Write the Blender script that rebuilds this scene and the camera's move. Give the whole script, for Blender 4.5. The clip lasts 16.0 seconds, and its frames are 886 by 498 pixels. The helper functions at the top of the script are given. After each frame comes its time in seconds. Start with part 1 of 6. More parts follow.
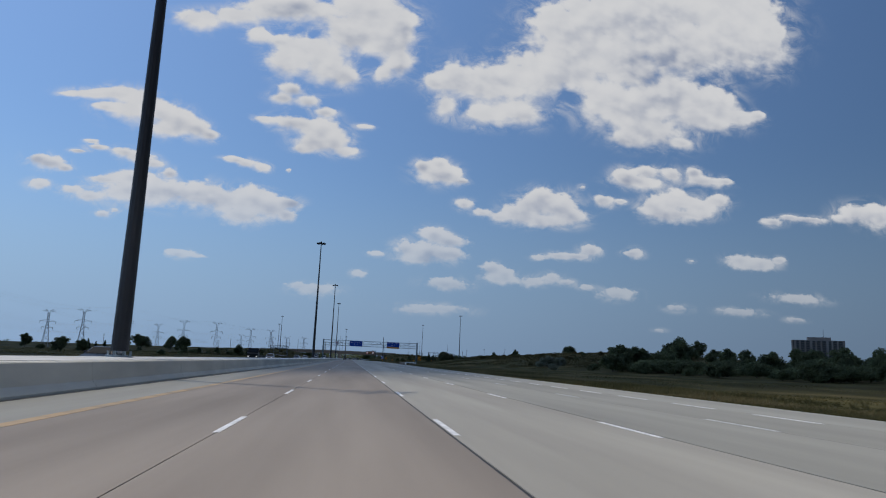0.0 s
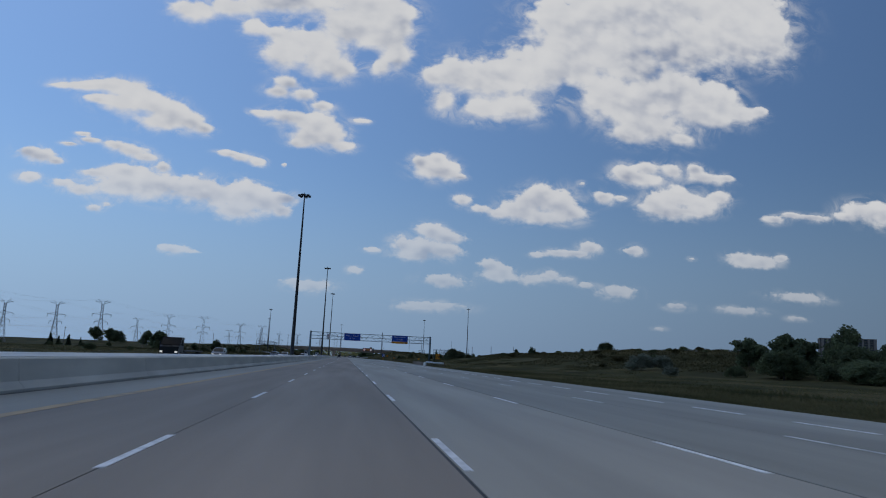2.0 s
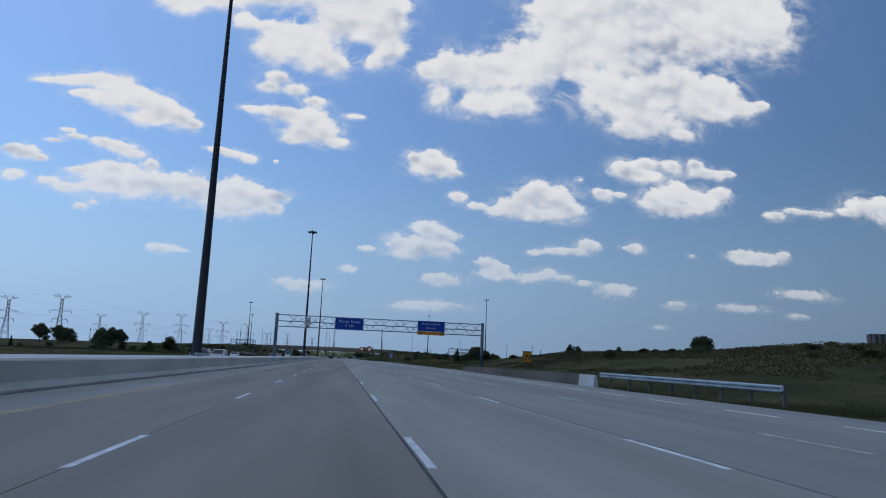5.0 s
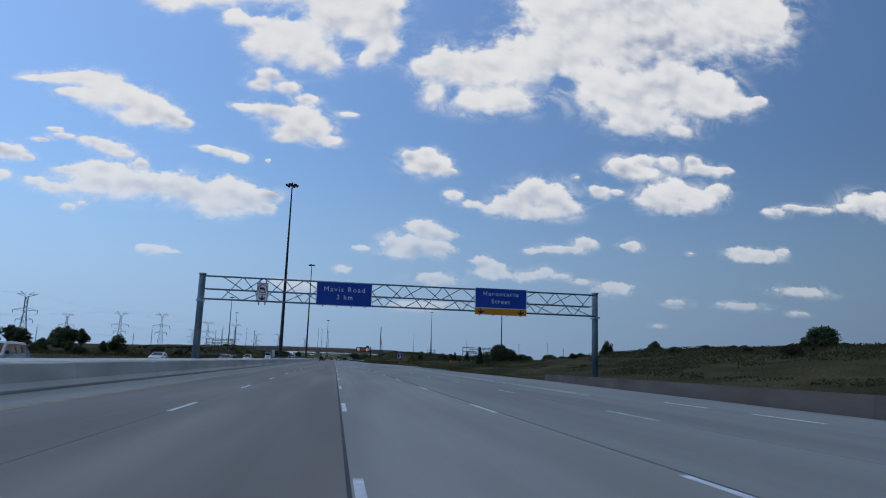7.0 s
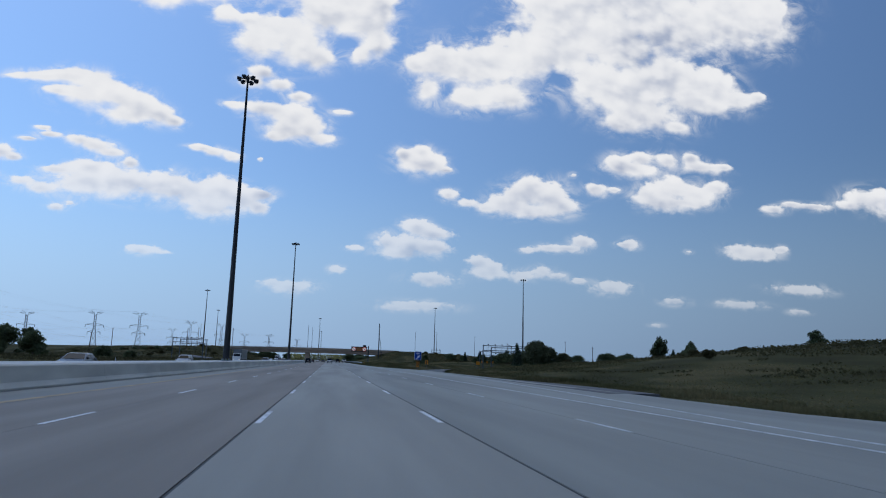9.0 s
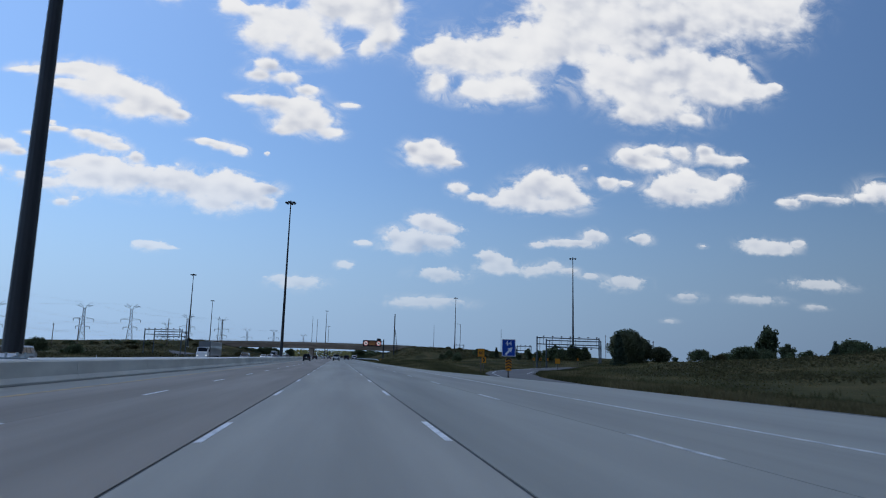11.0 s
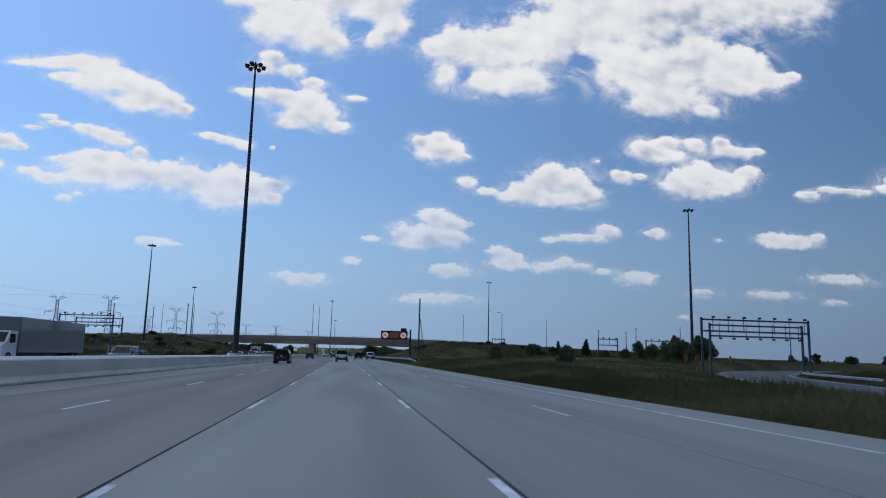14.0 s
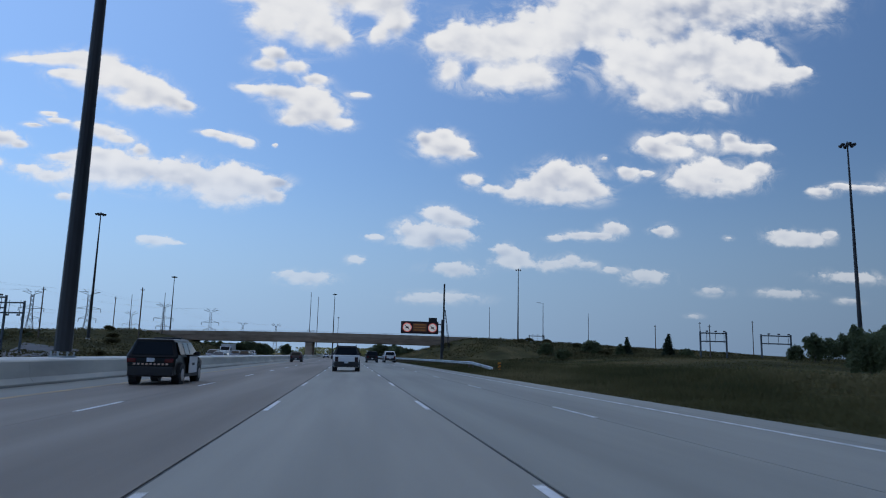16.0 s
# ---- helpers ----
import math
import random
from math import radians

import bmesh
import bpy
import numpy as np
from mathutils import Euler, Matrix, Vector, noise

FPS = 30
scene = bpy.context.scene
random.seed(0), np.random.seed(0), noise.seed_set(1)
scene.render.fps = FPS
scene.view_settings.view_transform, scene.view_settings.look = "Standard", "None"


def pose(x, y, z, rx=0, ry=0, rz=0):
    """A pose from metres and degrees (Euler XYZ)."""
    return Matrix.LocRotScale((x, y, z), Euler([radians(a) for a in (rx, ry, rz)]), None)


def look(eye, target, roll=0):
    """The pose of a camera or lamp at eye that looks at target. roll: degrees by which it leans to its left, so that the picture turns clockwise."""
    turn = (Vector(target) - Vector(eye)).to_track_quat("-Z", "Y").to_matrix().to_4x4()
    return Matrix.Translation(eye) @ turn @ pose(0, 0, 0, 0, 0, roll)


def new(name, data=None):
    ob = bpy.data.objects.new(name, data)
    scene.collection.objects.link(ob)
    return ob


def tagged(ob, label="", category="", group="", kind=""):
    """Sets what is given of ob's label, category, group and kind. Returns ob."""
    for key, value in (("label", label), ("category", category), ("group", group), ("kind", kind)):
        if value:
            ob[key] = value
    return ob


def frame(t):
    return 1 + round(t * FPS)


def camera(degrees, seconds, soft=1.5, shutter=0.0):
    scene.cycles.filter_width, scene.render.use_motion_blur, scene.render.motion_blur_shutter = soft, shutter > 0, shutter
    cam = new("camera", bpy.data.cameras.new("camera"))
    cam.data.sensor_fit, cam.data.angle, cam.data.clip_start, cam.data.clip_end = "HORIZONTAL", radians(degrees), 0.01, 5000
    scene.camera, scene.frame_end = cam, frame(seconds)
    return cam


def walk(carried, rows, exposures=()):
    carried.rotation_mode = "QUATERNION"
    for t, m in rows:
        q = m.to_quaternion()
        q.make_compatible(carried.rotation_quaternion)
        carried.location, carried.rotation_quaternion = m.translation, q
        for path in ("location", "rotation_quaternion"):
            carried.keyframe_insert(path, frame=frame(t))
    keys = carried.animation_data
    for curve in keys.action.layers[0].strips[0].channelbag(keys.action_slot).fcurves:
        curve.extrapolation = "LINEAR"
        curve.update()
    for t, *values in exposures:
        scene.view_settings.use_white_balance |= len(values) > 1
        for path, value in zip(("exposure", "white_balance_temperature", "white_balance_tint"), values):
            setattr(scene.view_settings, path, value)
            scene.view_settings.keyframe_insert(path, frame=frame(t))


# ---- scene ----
# ------------------------------------------------------------ camera
cam = camera(65.8, 16.0, soft=1.1, shutter=0.12)
PATH = [
    (0.0, -1.731, -0.01, 1.177, -7.65, 9.41, -2.48),
    (0.5, -1.613, 16.10, 1.179, -7.62, 9.46, -2.10),
    (1.0, -1.534, 32.04, 1.180, -7.81, 9.38, -2.50),
    (1.5, -1.468, 47.86, 1.181, -7.86, 9.25, -2.34),
    (2.0, -1.324, 63.81, 1.183, -8.00, 9.26, -2.69),
    (2.5, -1.238, 79.84, 1.185, -8.06, 9.19, -2.58),
    (3.0, -1.101, 95.71, 1.188, -8.17, 9.28, -2.53),
    (3.5, -1.028, 111.56, 1.189, -8.18, 9.18, -2.33),
    (4.0, -1.039, 127.34, 1.188, -8.24, 9.26, -2.26),
    (6.5, -0.561, 207.82, 1.197, -8.92, 9.36, -2.63),
    (7.0, -0.205, 223.22, 1.203, -8.90, 9.38, -1.93),
    (7.5, 0.255, 238.66, 1.212, -9.20, 9.35, -1.61),
    (8.0, 0.588, 254.26, 1.217, -9.36, 9.52, -1.41),
    (8.5, 0.993, 270.11, 1.224, -9.41, 9.59, -1.28),
    (9.0, 1.384, 285.66, 1.231, -9.34, 9.47, -1.58),
    (11.5, 2.047, 364.73, 1.243, -8.56, 9.16, -1.57),
    (12.0, 2.133, 379.71, 1.245, -8.46, 9.14, -1.62),
    (12.5, 2.139, 394.52, 1.245, -8.31, 8.92, -1.21),
    (13.0, 2.234, 409.70, 1.246, -8.26, 8.97, -1.34),
    (13.5, 2.229, 424.73, 1.246, -8.16, 8.91, -1.41),
    (14.0, 2.150, 439.61, 1.244, -8.06, 8.94, -1.43),
    (14.5, 2.080, 454.61, 1.244, -7.88, 8.99, -1.29),
    (15.0, 1.930, 469.70, 1.241, -7.88, 8.88, -1.40),
    (15.5, 1.802, 484.91, 1.239, -7.85, 8.90, -1.60),
    (16.0, 1.832, 500.01, 1.239, -7.75, 8.94, -1.35),
]
walk(cam, [(t, pose(x, y, z, 90 + p, r, w)) for t, x, y, z, w, p, r in PATH],
     exposures=[(0.0, -0.33), (2.0, -0.33), (2.5, 0.0), (3.5, -0.02), (7.0, -0.03), (8.5, 0.07), (9.0, 0.12), (16.0, 0.06)])

# ------------------------------------------------------------ sky and sun
SUN_AZ, SUN_EL = radians(-49), radians(67)
world = bpy.data.worlds.new("world")
scene.world = world
world.use_nodes = True
wn = world.node_tree.nodes
sky = wn.new("ShaderNodeTexSky")
sky.sky_type = "NISHITA"
sky.sun_disc = False
sky.sun_elevation, sky.sun_rotation = SUN_EL, SUN_AZ
sky.air_density, sky.dust_density, sky.ozone_density = 1.0, 1.2, 2.0
wl = world.node_tree.links
# the sky's colour, with pale summer haze towards the horizon all round
tint = wn.new("ShaderNodeMix")
tint.data_type, tint.blend_type = "RGBA", "MULTIPLY"
tint.inputs["Factor"].default_value = 1.0
tint.inputs["B"].default_value = (0.95, 1.2, 1.45, 1)
wl.new(sky.outputs["Color"], tint.inputs["A"])
coord, sep, low = wn.new("ShaderNodeTexCoord"), wn.new("ShaderNodeSeparateXYZ"), wn.new("ShaderNodeMapRange")
wl.new(coord.outputs["Generated"], sep.inputs[0])
wl.new(sep.outputs["Z"], low.inputs["Value"])
low.interpolation_type = "SMOOTHERSTEP"
low.inputs["From Min"].default_value, low.inputs["From Max"].default_value = -0.02, 0.32
low.inputs["To Min"].default_value, low.inputs["To Max"].default_value = 0.92, 0.0
haze = wn.new("ShaderNodeMix")
haze.data_type = "RGBA"
haze.inputs["B"].default_value = (3.75, 5.65, 8.6, 1)
wl.new(low.outputs["Result"], haze.inputs["Factor"])
wl.new(tint.outputs["Result"], haze.inputs["A"])
# the sky is brighter towards the sun
facing, side, glow = wn.new("ShaderNodeVectorMath"), wn.new("ShaderNodeMapRange"), wn.new("ShaderNodeMix")
facing.operation = "DOT_PRODUCT"
facing.inputs[1].default_value = (-0.6, 0.2, 0.8)
wl.new(coord.outputs["Generated"], facing.inputs[0])
wl.new(facing.outputs["Value"], side.inputs["Value"])
side.inputs["From Min"].default_value, side.inputs["From Max"].default_value = -0.4, 1.0
side.inputs["To Min"].default_value, side.inputs["To Max"].default_value = 0.3, 1.36
glow.data_type, glow.blend_type = "RGBA", "MULTIPLY"
glow.inputs["Factor"].default_value = 1.0
wl.new(haze.outputs["Result"], glow.inputs["A"])
wl.new(side.outputs["Result"], glow.inputs["B"])
wl.new(glow.outputs["Result"], wn["Background"].inputs["Color"])
wn["Background"].inputs["Strength"].default_value = 0.093
sun = new("sun", bpy.data.lights.new("sun", "SUN"))
sun.data.energy, sun.data.angle, sun.data.color = 4.9, radians(0.53), (1.0, 0.9, 0.77)
sun_dir = Vector((math.sin(SUN_AZ) * math.cos(SUN_EL), math.cos(SUN_AZ) * math.cos(SUN_EL), math.sin(SUN_EL)))
sun.matrix_world = look(sun_dir * 100, (0, 0, 0))


# ------------------------------------------------------------ materials
def nodes_of(name):
    m = bpy.data.materials.new(name)
    m.use_nodes = True
    return m, m.node_tree.nodes, m.node_tree.links, m.node_tree.nodes["Principled BSDF"]


def surface(name, a, b, rough=0.8, metal=0.0, scale=3.0, fine=60.0, bump=0.15, spread=0.12, stretch=(1, 1, 1), third=None, spec=0.3, ends=(0.34, 0.68), leaf=0.0):
    """Two colours mixed by coarse noise, grain by fine noise, a little change from object to object."""
    m, n, l, p = nodes_of(name)
    co = n.new("ShaderNodeTexCoord")
    mp = n.new("ShaderNodeMapping")
    mp.inputs["Scale"].default_value = stretch
    geo = n.new("ShaderNodeNewGeometry")
    l.new(geo.outputs["Position"], mp.inputs["Vector"])
    big, small = n.new("ShaderNodeTexNoise"), n.new("ShaderNodeTexNoise")
    big.inputs["Scale"].default_value, big.inputs["Detail"].default_value = scale, 5
    small.inputs["Scale"].default_value, small.inputs["Detail"].default_value = fine, 3
    l.new(mp.outputs["Vector"], big.inputs["Vector"])
    l.new(geo.outputs["Position"], small.inputs["Vector"])
    ramp = n.new("ShaderNodeValToRGB")
    ramp.color_ramp.elements[0].position, ramp.color_ramp.elements[1].position = ends
    ramp.color_ramp.elements[0].color, ramp.color_ramp.elements[1].color = (*a, 1), (*b, 1)
    if third:
        e = ramp.color_ramp.elements.new(0.5)
        e.color = (*third, 1)
    l.new(big.outputs["Fac"], ramp.inputs["Fac"])
    info = n.new("ShaderNodeObjectInfo")
    add = n.new("ShaderNodeMath")
    add.operation = "ADD"
    l.new(info.outputs["Random"], add.inputs[0])
    l.new(small.outputs["Fac"], add.inputs[1])
    rng = n.new("ShaderNodeMapRange")
    rng.inputs["From Max"].default_value = 2.0
    rng.inputs["To Min"].default_value, rng.inputs["To Max"].default_value = 1 - spread, 1 + spread
    l.new(add.outputs[0], rng.inputs["Value"])
    hsv = n.new("ShaderNodeHueSaturation")
    l.new(ramp.outputs["Color"], hsv.inputs["Color"])
    l.new(rng.outputs["Result"], hsv.inputs["Value"])
    l.new(hsv.outputs["Color"], p.inputs["Base Color"])
    bp = n.new("ShaderNodeBump")
    bp.inputs["Strength"].default_value, bp.inputs["Distance"].default_value = bump, 0.02
    l.new(small.outputs["Fac"], bp.inputs["Height"])
    l.new(bp.outputs["Normal"], p.inputs["Normal"])
    p.inputs["Roughness"].default_value, p.inputs["Metallic"].default_value = rough, metal
    p.inputs["Specular IOR Level"].default_value = spec
    if leaf:
        # thin leaves let light through
        thin, both = n.new("ShaderNodeBsdfTranslucent"), n.new("ShaderNodeMixShader")
        l.new(hsv.outputs["Color"], thin.inputs["Color"])
        both.inputs["Fac"].default_value = leaf
        l.new(p.outputs[0], both.inputs[1])
        l.new(thin.outputs[0], both.inputs[2])
        l.new(both.outputs[0], n["Material Output"].inputs["Surface"])
    return m


def plain(name, c, rough=0.5, metal=0.0, emit=0.0, coat=0.0):
    m, n, l, p = nodes_of(name)
    p.inputs["Base Color"].default_value = (*c, 1)
    p.inputs["Roughness"].default_value, p.inputs["Metallic"].default_value = rough, metal
    p.inputs["Coat Weight"].default_value = coat
    if emit:
        p.inputs["Emission Color"].default_value = (*c, 1)
        p.inputs["Emission Strength"].default_value = emit
    return m


def paint(name, c, coat=0.5, spec=0.5):
    m, n, l, p = nodes_of(name)
    t = n.new("ShaderNodeTexNoise")
    t.inputs["Scale"].default_value = 2.5
    r = n.new("ShaderNodeMapRange")
    r.inputs["To Min"].default_value, r.inputs["To Max"].default_value = 0.22, 0.42
    l.new(t.outputs["Fac"], r.inputs["Value"])
    l.new(r.outputs["Result"], p.inputs["Roughness"])
    p.inputs["Base Color"].default_value = (*c, 1)
    p.inputs["Specular IOR Level"].default_value = spec
    p.inputs["Metallic"].default_value, p.inputs["Coat Weight"].default_value = 0.0, coat
    return m


def concrete_road(name, a, b):
    """Pavement concrete: wheel-track stains drawn out along the road, mottling and grain."""
    return surface(name, a, b, rough=0.72, scale=1.0, fine=45, bump=0.12, spread=0.1, stretch=(0.55, 0.035, 1), spec=0.22)


M_LANE = concrete_road("pavement_concrete", (0.274, 0.261, 0.225), (0.383, 0.365, 0.314))
M_LANE_WORN = concrete_road("worn_pavement_concrete", (0.205, 0.176, 0.146), (0.303, 0.262, 0.217))
# lane concrete darkened for the outer lanes, standing in for the windscreen's dim corner
M_LANE_OUTER = concrete_road("outer_pavement_concrete", (0.227, 0.223, 0.194), (0.32, 0.313, 0.273))
M_SHOULDER = concrete_road("shoulder_concrete", (0.238, 0.236, 0.206), (0.32, 0.316, 0.278))
M_RAMP = concrete_road("ramp_asphalt", (0.0767, 0.0754, 0.0767), (0.123, 0.122, 0.121))
M_SEAL = surface("joint_sealant", (0.015, 0.015, 0.016), (0.035, 0.035, 0.035), rough=0.6)
M_WHITE = surface("white_road_paint", (0.549, 0.549, 0.537), (0.86, 0.86, 0.86), rough=0.6, scale=4, fine=90, spread=0.08)
M_WHITE_WORN = surface("worn_white_road_paint", (0.37, 0.377, 0.37), (0.685, 0.692, 0.685), rough=0.65, scale=3, fine=70, spread=0.1)
M_YELLOW = surface("worn_yellow_road_paint", (0.27, 0.22, 0.155), (0.42, 0.295, 0.165), rough=0.7, scale=1.2, spread=0.1, ends=(0.36, 0.6))
M_WALL = surface("barrier_concrete", (0.482, 0.47, 0.416), (0.651, 0.632, 0.554), rough=0.85, scale=0.5, fine=25, bump=0.2, stretch=(1, 0.35, 1.6), spec=0.08)
M_WALL_OLD = surface("dirty_side_wall_concrete", (0.135, 0.108, 0.088), (0.205, 0.168, 0.14), rough=0.9, scale=0.5, fine=20, bump=0.3, stretch=(1, 0.3, 1.5), spec=0.06)
M_CAP = surface("pale_barrier_cap", (0.566, 0.555, 0.514), (0.699, 0.689, 0.648), rough=0.85, scale=0.6, spec=0.08)
M_BRIDGE = surface("weathered_bridge_concrete", (0.28, 0.213, 0.157), (0.408, 0.319, 0.246), rough=0.85, scale=0.25, fine=12, stretch=(1, 1, 3), spec=0.08)
M_BRIDGE_LOW = surface("brown_girder_concrete", (0.229, 0.166, 0.119), (0.331, 0.246, 0.187), rough=0.85, scale=0.2, fine=12, stretch=(1, 1, 4), spec=0.08)
# darker copy of the bridge concrete: shade below the deck put into colour
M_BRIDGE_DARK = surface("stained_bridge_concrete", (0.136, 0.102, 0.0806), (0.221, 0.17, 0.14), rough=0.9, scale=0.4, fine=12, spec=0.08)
M_DIRT = surface("gravel_and_dirt", (0.0685, 0.0617, 0.0507), (0.158, 0.137, 0.114), rough=0.95, scale=0.8, fine=14, bump=0.5, spec=0.08)
M_GRASS = surface("rough_grass", (0.0437, 0.0401, 0.0179), (0.092, 0.0767, 0.0347), rough=0.95, ends=(0.38, 0.64), scale=0.13, fine=2.2, bump=0.5, spread=0.25, stretch=(1, 0.4, 1), third=(0.059, 0.0555, 0.0235), spec=0.04)
M_LEAF = surface("dark_foliage", (0.0858, 0.106, 0.0572), (0.152, 0.178, 0.0924), rough=0.7, scale=0.5, fine=3, spread=0.25, spec=0.08, leaf=0.45)
M_LEAF_PALE = surface("silvery_foliage", (0.15, 0.168, 0.122), (0.24, 0.258, 0.195), rough=0.7, scale=0.5, fine=3, spread=0.2, spec=0.08, leaf=0.35)
M_CONIFER = surface("conifer_needles", (0.036, 0.051, 0.033), (0.0675, 0.087, 0.054), rough=0.8, scale=0.7, fine=5, spread=0.25, spec=0.08, leaf=0.2)
M_SCRUB = surface("olive_scrub", (0.0672, 0.0616, 0.0297), (0.11, 0.0963, 0.0473), rough=0.85, scale=0.2, fine=3, spread=0.2, spec=0.05, leaf=0.45)
M_LEAF_MID = surface("willow_foliage", (0.088, 0.0992, 0.0544), (0.152, 0.16, 0.0896), rough=0.7, scale=0.4, fine=3, spread=0.25, spec=0.08, leaf=0.4)
M_VEG = surface("grass_blades", (0.0816, 0.0781, 0.0356), (0.206, 0.168, 0.0851), rough=0.85, ends=(0.38, 0.64), scale=0.13, fine=1.6, spread=0.25, stretch=(1, 0.4, 1), third=(0.118, 0.107, 0.0483), spec=0.04, leaf=0.4)
M_BARK = surface("bark", (0.05, 0.04, 0.03), (0.12, 0.1, 0.08), rough=0.9, scale=2, fine=20, bump=0.5)
# near-black base colour holds the backlit shade of masts against the sky
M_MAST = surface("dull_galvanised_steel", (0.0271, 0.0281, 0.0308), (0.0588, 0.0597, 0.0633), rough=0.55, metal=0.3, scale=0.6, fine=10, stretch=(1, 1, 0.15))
M_STEEL = surface("galvanised_steel", (0.329, 0.37, 0.384), (0.493, 0.534, 0.548), rough=0.5, metal=0.5, scale=0.8, fine=15)
M_TRUSS = surface("blue_grey_galvanised_steel", (0.137, 0.185, 0.212), (0.226, 0.281, 0.308), rough=0.55, metal=0.4, scale=0.8, fine=15)
M_TOLL = surface("dark_galvanised_gantry_steel", (0.0685, 0.0849, 0.0986), (0.116, 0.137, 0.153), rough=0.55, metal=0.3, scale=0.8, fine=15)
M_TOWER = surface("weathered_tower_steel", (0.219, 0.233, 0.26), (0.329, 0.356, 0.384), rough=0.6, metal=0.3, scale=0.2, fine=3)
M_WIRE = plain("cable_aluminium", (0.274, 0.288, 0.315), 0.5, 0.4)
M_WOOD = surface("utility_pole_wood", (0.0959, 0.0754, 0.0617), (0.192, 0.158, 0.13), rough=0.9, scale=1, fine=12)
M_BLUE = surface("blue_sign_sheeting", (0.0122, 0.0634, 0.354), (0.0159, 0.0756, 0.403), rough=0.45, scale=0.7, fine=30, bump=0.02, spread=0.05)
M_AMBER = surface("amber_sign_sheeting", (0.683, 0.244, 0.0146), (0.756, 0.287, 0.022), rough=0.45, scale=0.7, fine=30, bump=0.02, spread=0.05)
M_SIGN_WHITE = surface("white_sign_sheeting", (0.805, 0.805, 0.805), (0.86, 0.86, 0.86), rough=0.45, bump=0.02, spread=0.05)
M_BLACK = plain("black_sheeting", (0.012, 0.012, 0.013), 0.5)
M_RED = plain("red_sheeting", (0.4, 0.02, 0.025), 0.45)
M_ALU = surface("sign_back_aluminium", (0.4, 0.41, 0.42), (0.5, 0.51, 0.52), rough=0.45, metal=0.6)
M_GLASS = plain("tinted_car_glass", (0.006, 0.007, 0.008), 0.08, 0.0)
M_GLASS.node_tree.nodes["Principled BSDF"].inputs["Specular IOR Level"].default_value = 0.22
M_RUBBER = plain("tyre_rubber", (0.015, 0.015, 0.016), 0.85)
M_RIM = surface("alloy_rim", (0.3, 0.3, 0.31), (0.42, 0.42, 0.43), rough=0.35, metal=0.8)
M_TRIM = plain("black_plastic_trim", (0.018, 0.018, 0.02), 0.6)
M_TAIL = plain("red_tail_lamp_lens", (0.1, 0.008, 0.008), 0.15)
M_TAIL_DARK = plain("smoked_tail_lamp_lens", (0.03, 0.012, 0.014), 0.15)
M_REFLECT = plain("pale_orange_reflector", (0.7, 0.5, 0.4), 0.3)
M_TAIL_LIT = plain("lit_tail_lamp", (1.0, 0.1, 0.06), 0.2, emit=0.5)
M_HEAD = plain("clear_headlamp_lens", (0.7, 0.72, 0.75), 0.1, 0.3)
M_HEAD_LIT = plain("lit_headlamp", (1.0, 0.95, 0.85), 0.2, emit=0.6)
M_PLATE = plain("licence_plate_white", (0.6, 0.62, 0.66), 0.5)
P_WHITE, P_BLACK, P_DARKRED = paint("white_car_paint", (0.72, 0.73, 0.74)), paint("black_car_paint", (0.006, 0.006, 0.007), 0.06, 0.2), paint("dark_maroon_car_paint", (0.035, 0.014, 0.014))
P_SILVER, P_NAVY, P_GREY, P_RED = paint("silver_car_paint", (0.42, 0.43, 0.44)), paint("dark_blue_car_paint", (0.02, 0.03, 0.055)), paint("grey_car_paint", (0.12, 0.125, 0.13)), paint("red_car_paint", (0.3, 0.03, 0.025))


# ------------------------------------------------------------ building blocks
def thing(name, label, category, m=None, group="", kind=""):
    ob = tagged(new(name), label, category, group, kind)
    if m is not None:
        ob.matrix_basis = m
    return ob


def part(name, bm, material, parent=None, label="", smooth=False):
    me = bpy.data.meshes.new(name)
    bm.normal_update()
    bm.to_mesh(me)
    bm.free()
    me.materials.append(material)
    if smooth:
        for f in me.polygons:
            f.use_smooth = True
    ob = new(name, me)
    if parent is not None:
        ob.parent = parent
    if label:
        ob["label"] = label
    return ob


def again(ob, parent, m):
    """Another piece on the same mesh."""
    o = new(ob.name.split(".")[0], ob.data)
    o.parent, o.matrix_basis = parent, m
    if "label" in ob:
        o["label"] = ob["label"]
    return o


def box(bm, x0, x1, y0, y1, z0, z1, bevel=0.0):
    v = [bm.verts.new((x, y, z)) for z in (z0, z1) for y in (y0, y1) for x in (x0, x1)]
    fs = [bm.faces.new([v[i] for i in q]) for q in ((0, 2, 3, 1), (4, 5, 7, 6), (0, 1, 5, 4), (2, 6, 7, 3), (0, 4, 6, 2), (1, 3, 7, 5))]
    if bevel:
        es = list({e for f in fs for e in f.edges})
        bmesh.ops.bevel(bm, geom=es, offset=bevel, segments=2, profile=0.6, affect="EDGES")
    return bm


def tube(bm, p, q, r0, r1=None, n=8, caps=True):
    p, q = Vector(p), Vector(q)
    r1 = r0 if r1 is None else r1
    d = (q - p).normalized()
    a = d.orthogonal().normalized()
    b = d.cross(a)
    rings = []
    for c, r in ((p, r0), (q, r1)):
        rings.append([bm.verts.new(c + r * (math.cos(2 * math.pi * i / n) * a + math.sin(2 * math.pi * i / n) * b)) for i in range(n)])
    for i in range(n):
        bm.faces.new((rings[0][i], rings[0][(i + 1) % n], rings[1][(i + 1) % n], rings[1][i]))
    if caps:
        bm.faces.new(rings[0][::-1])
        bm.faces.new(rings[1])
    return bm


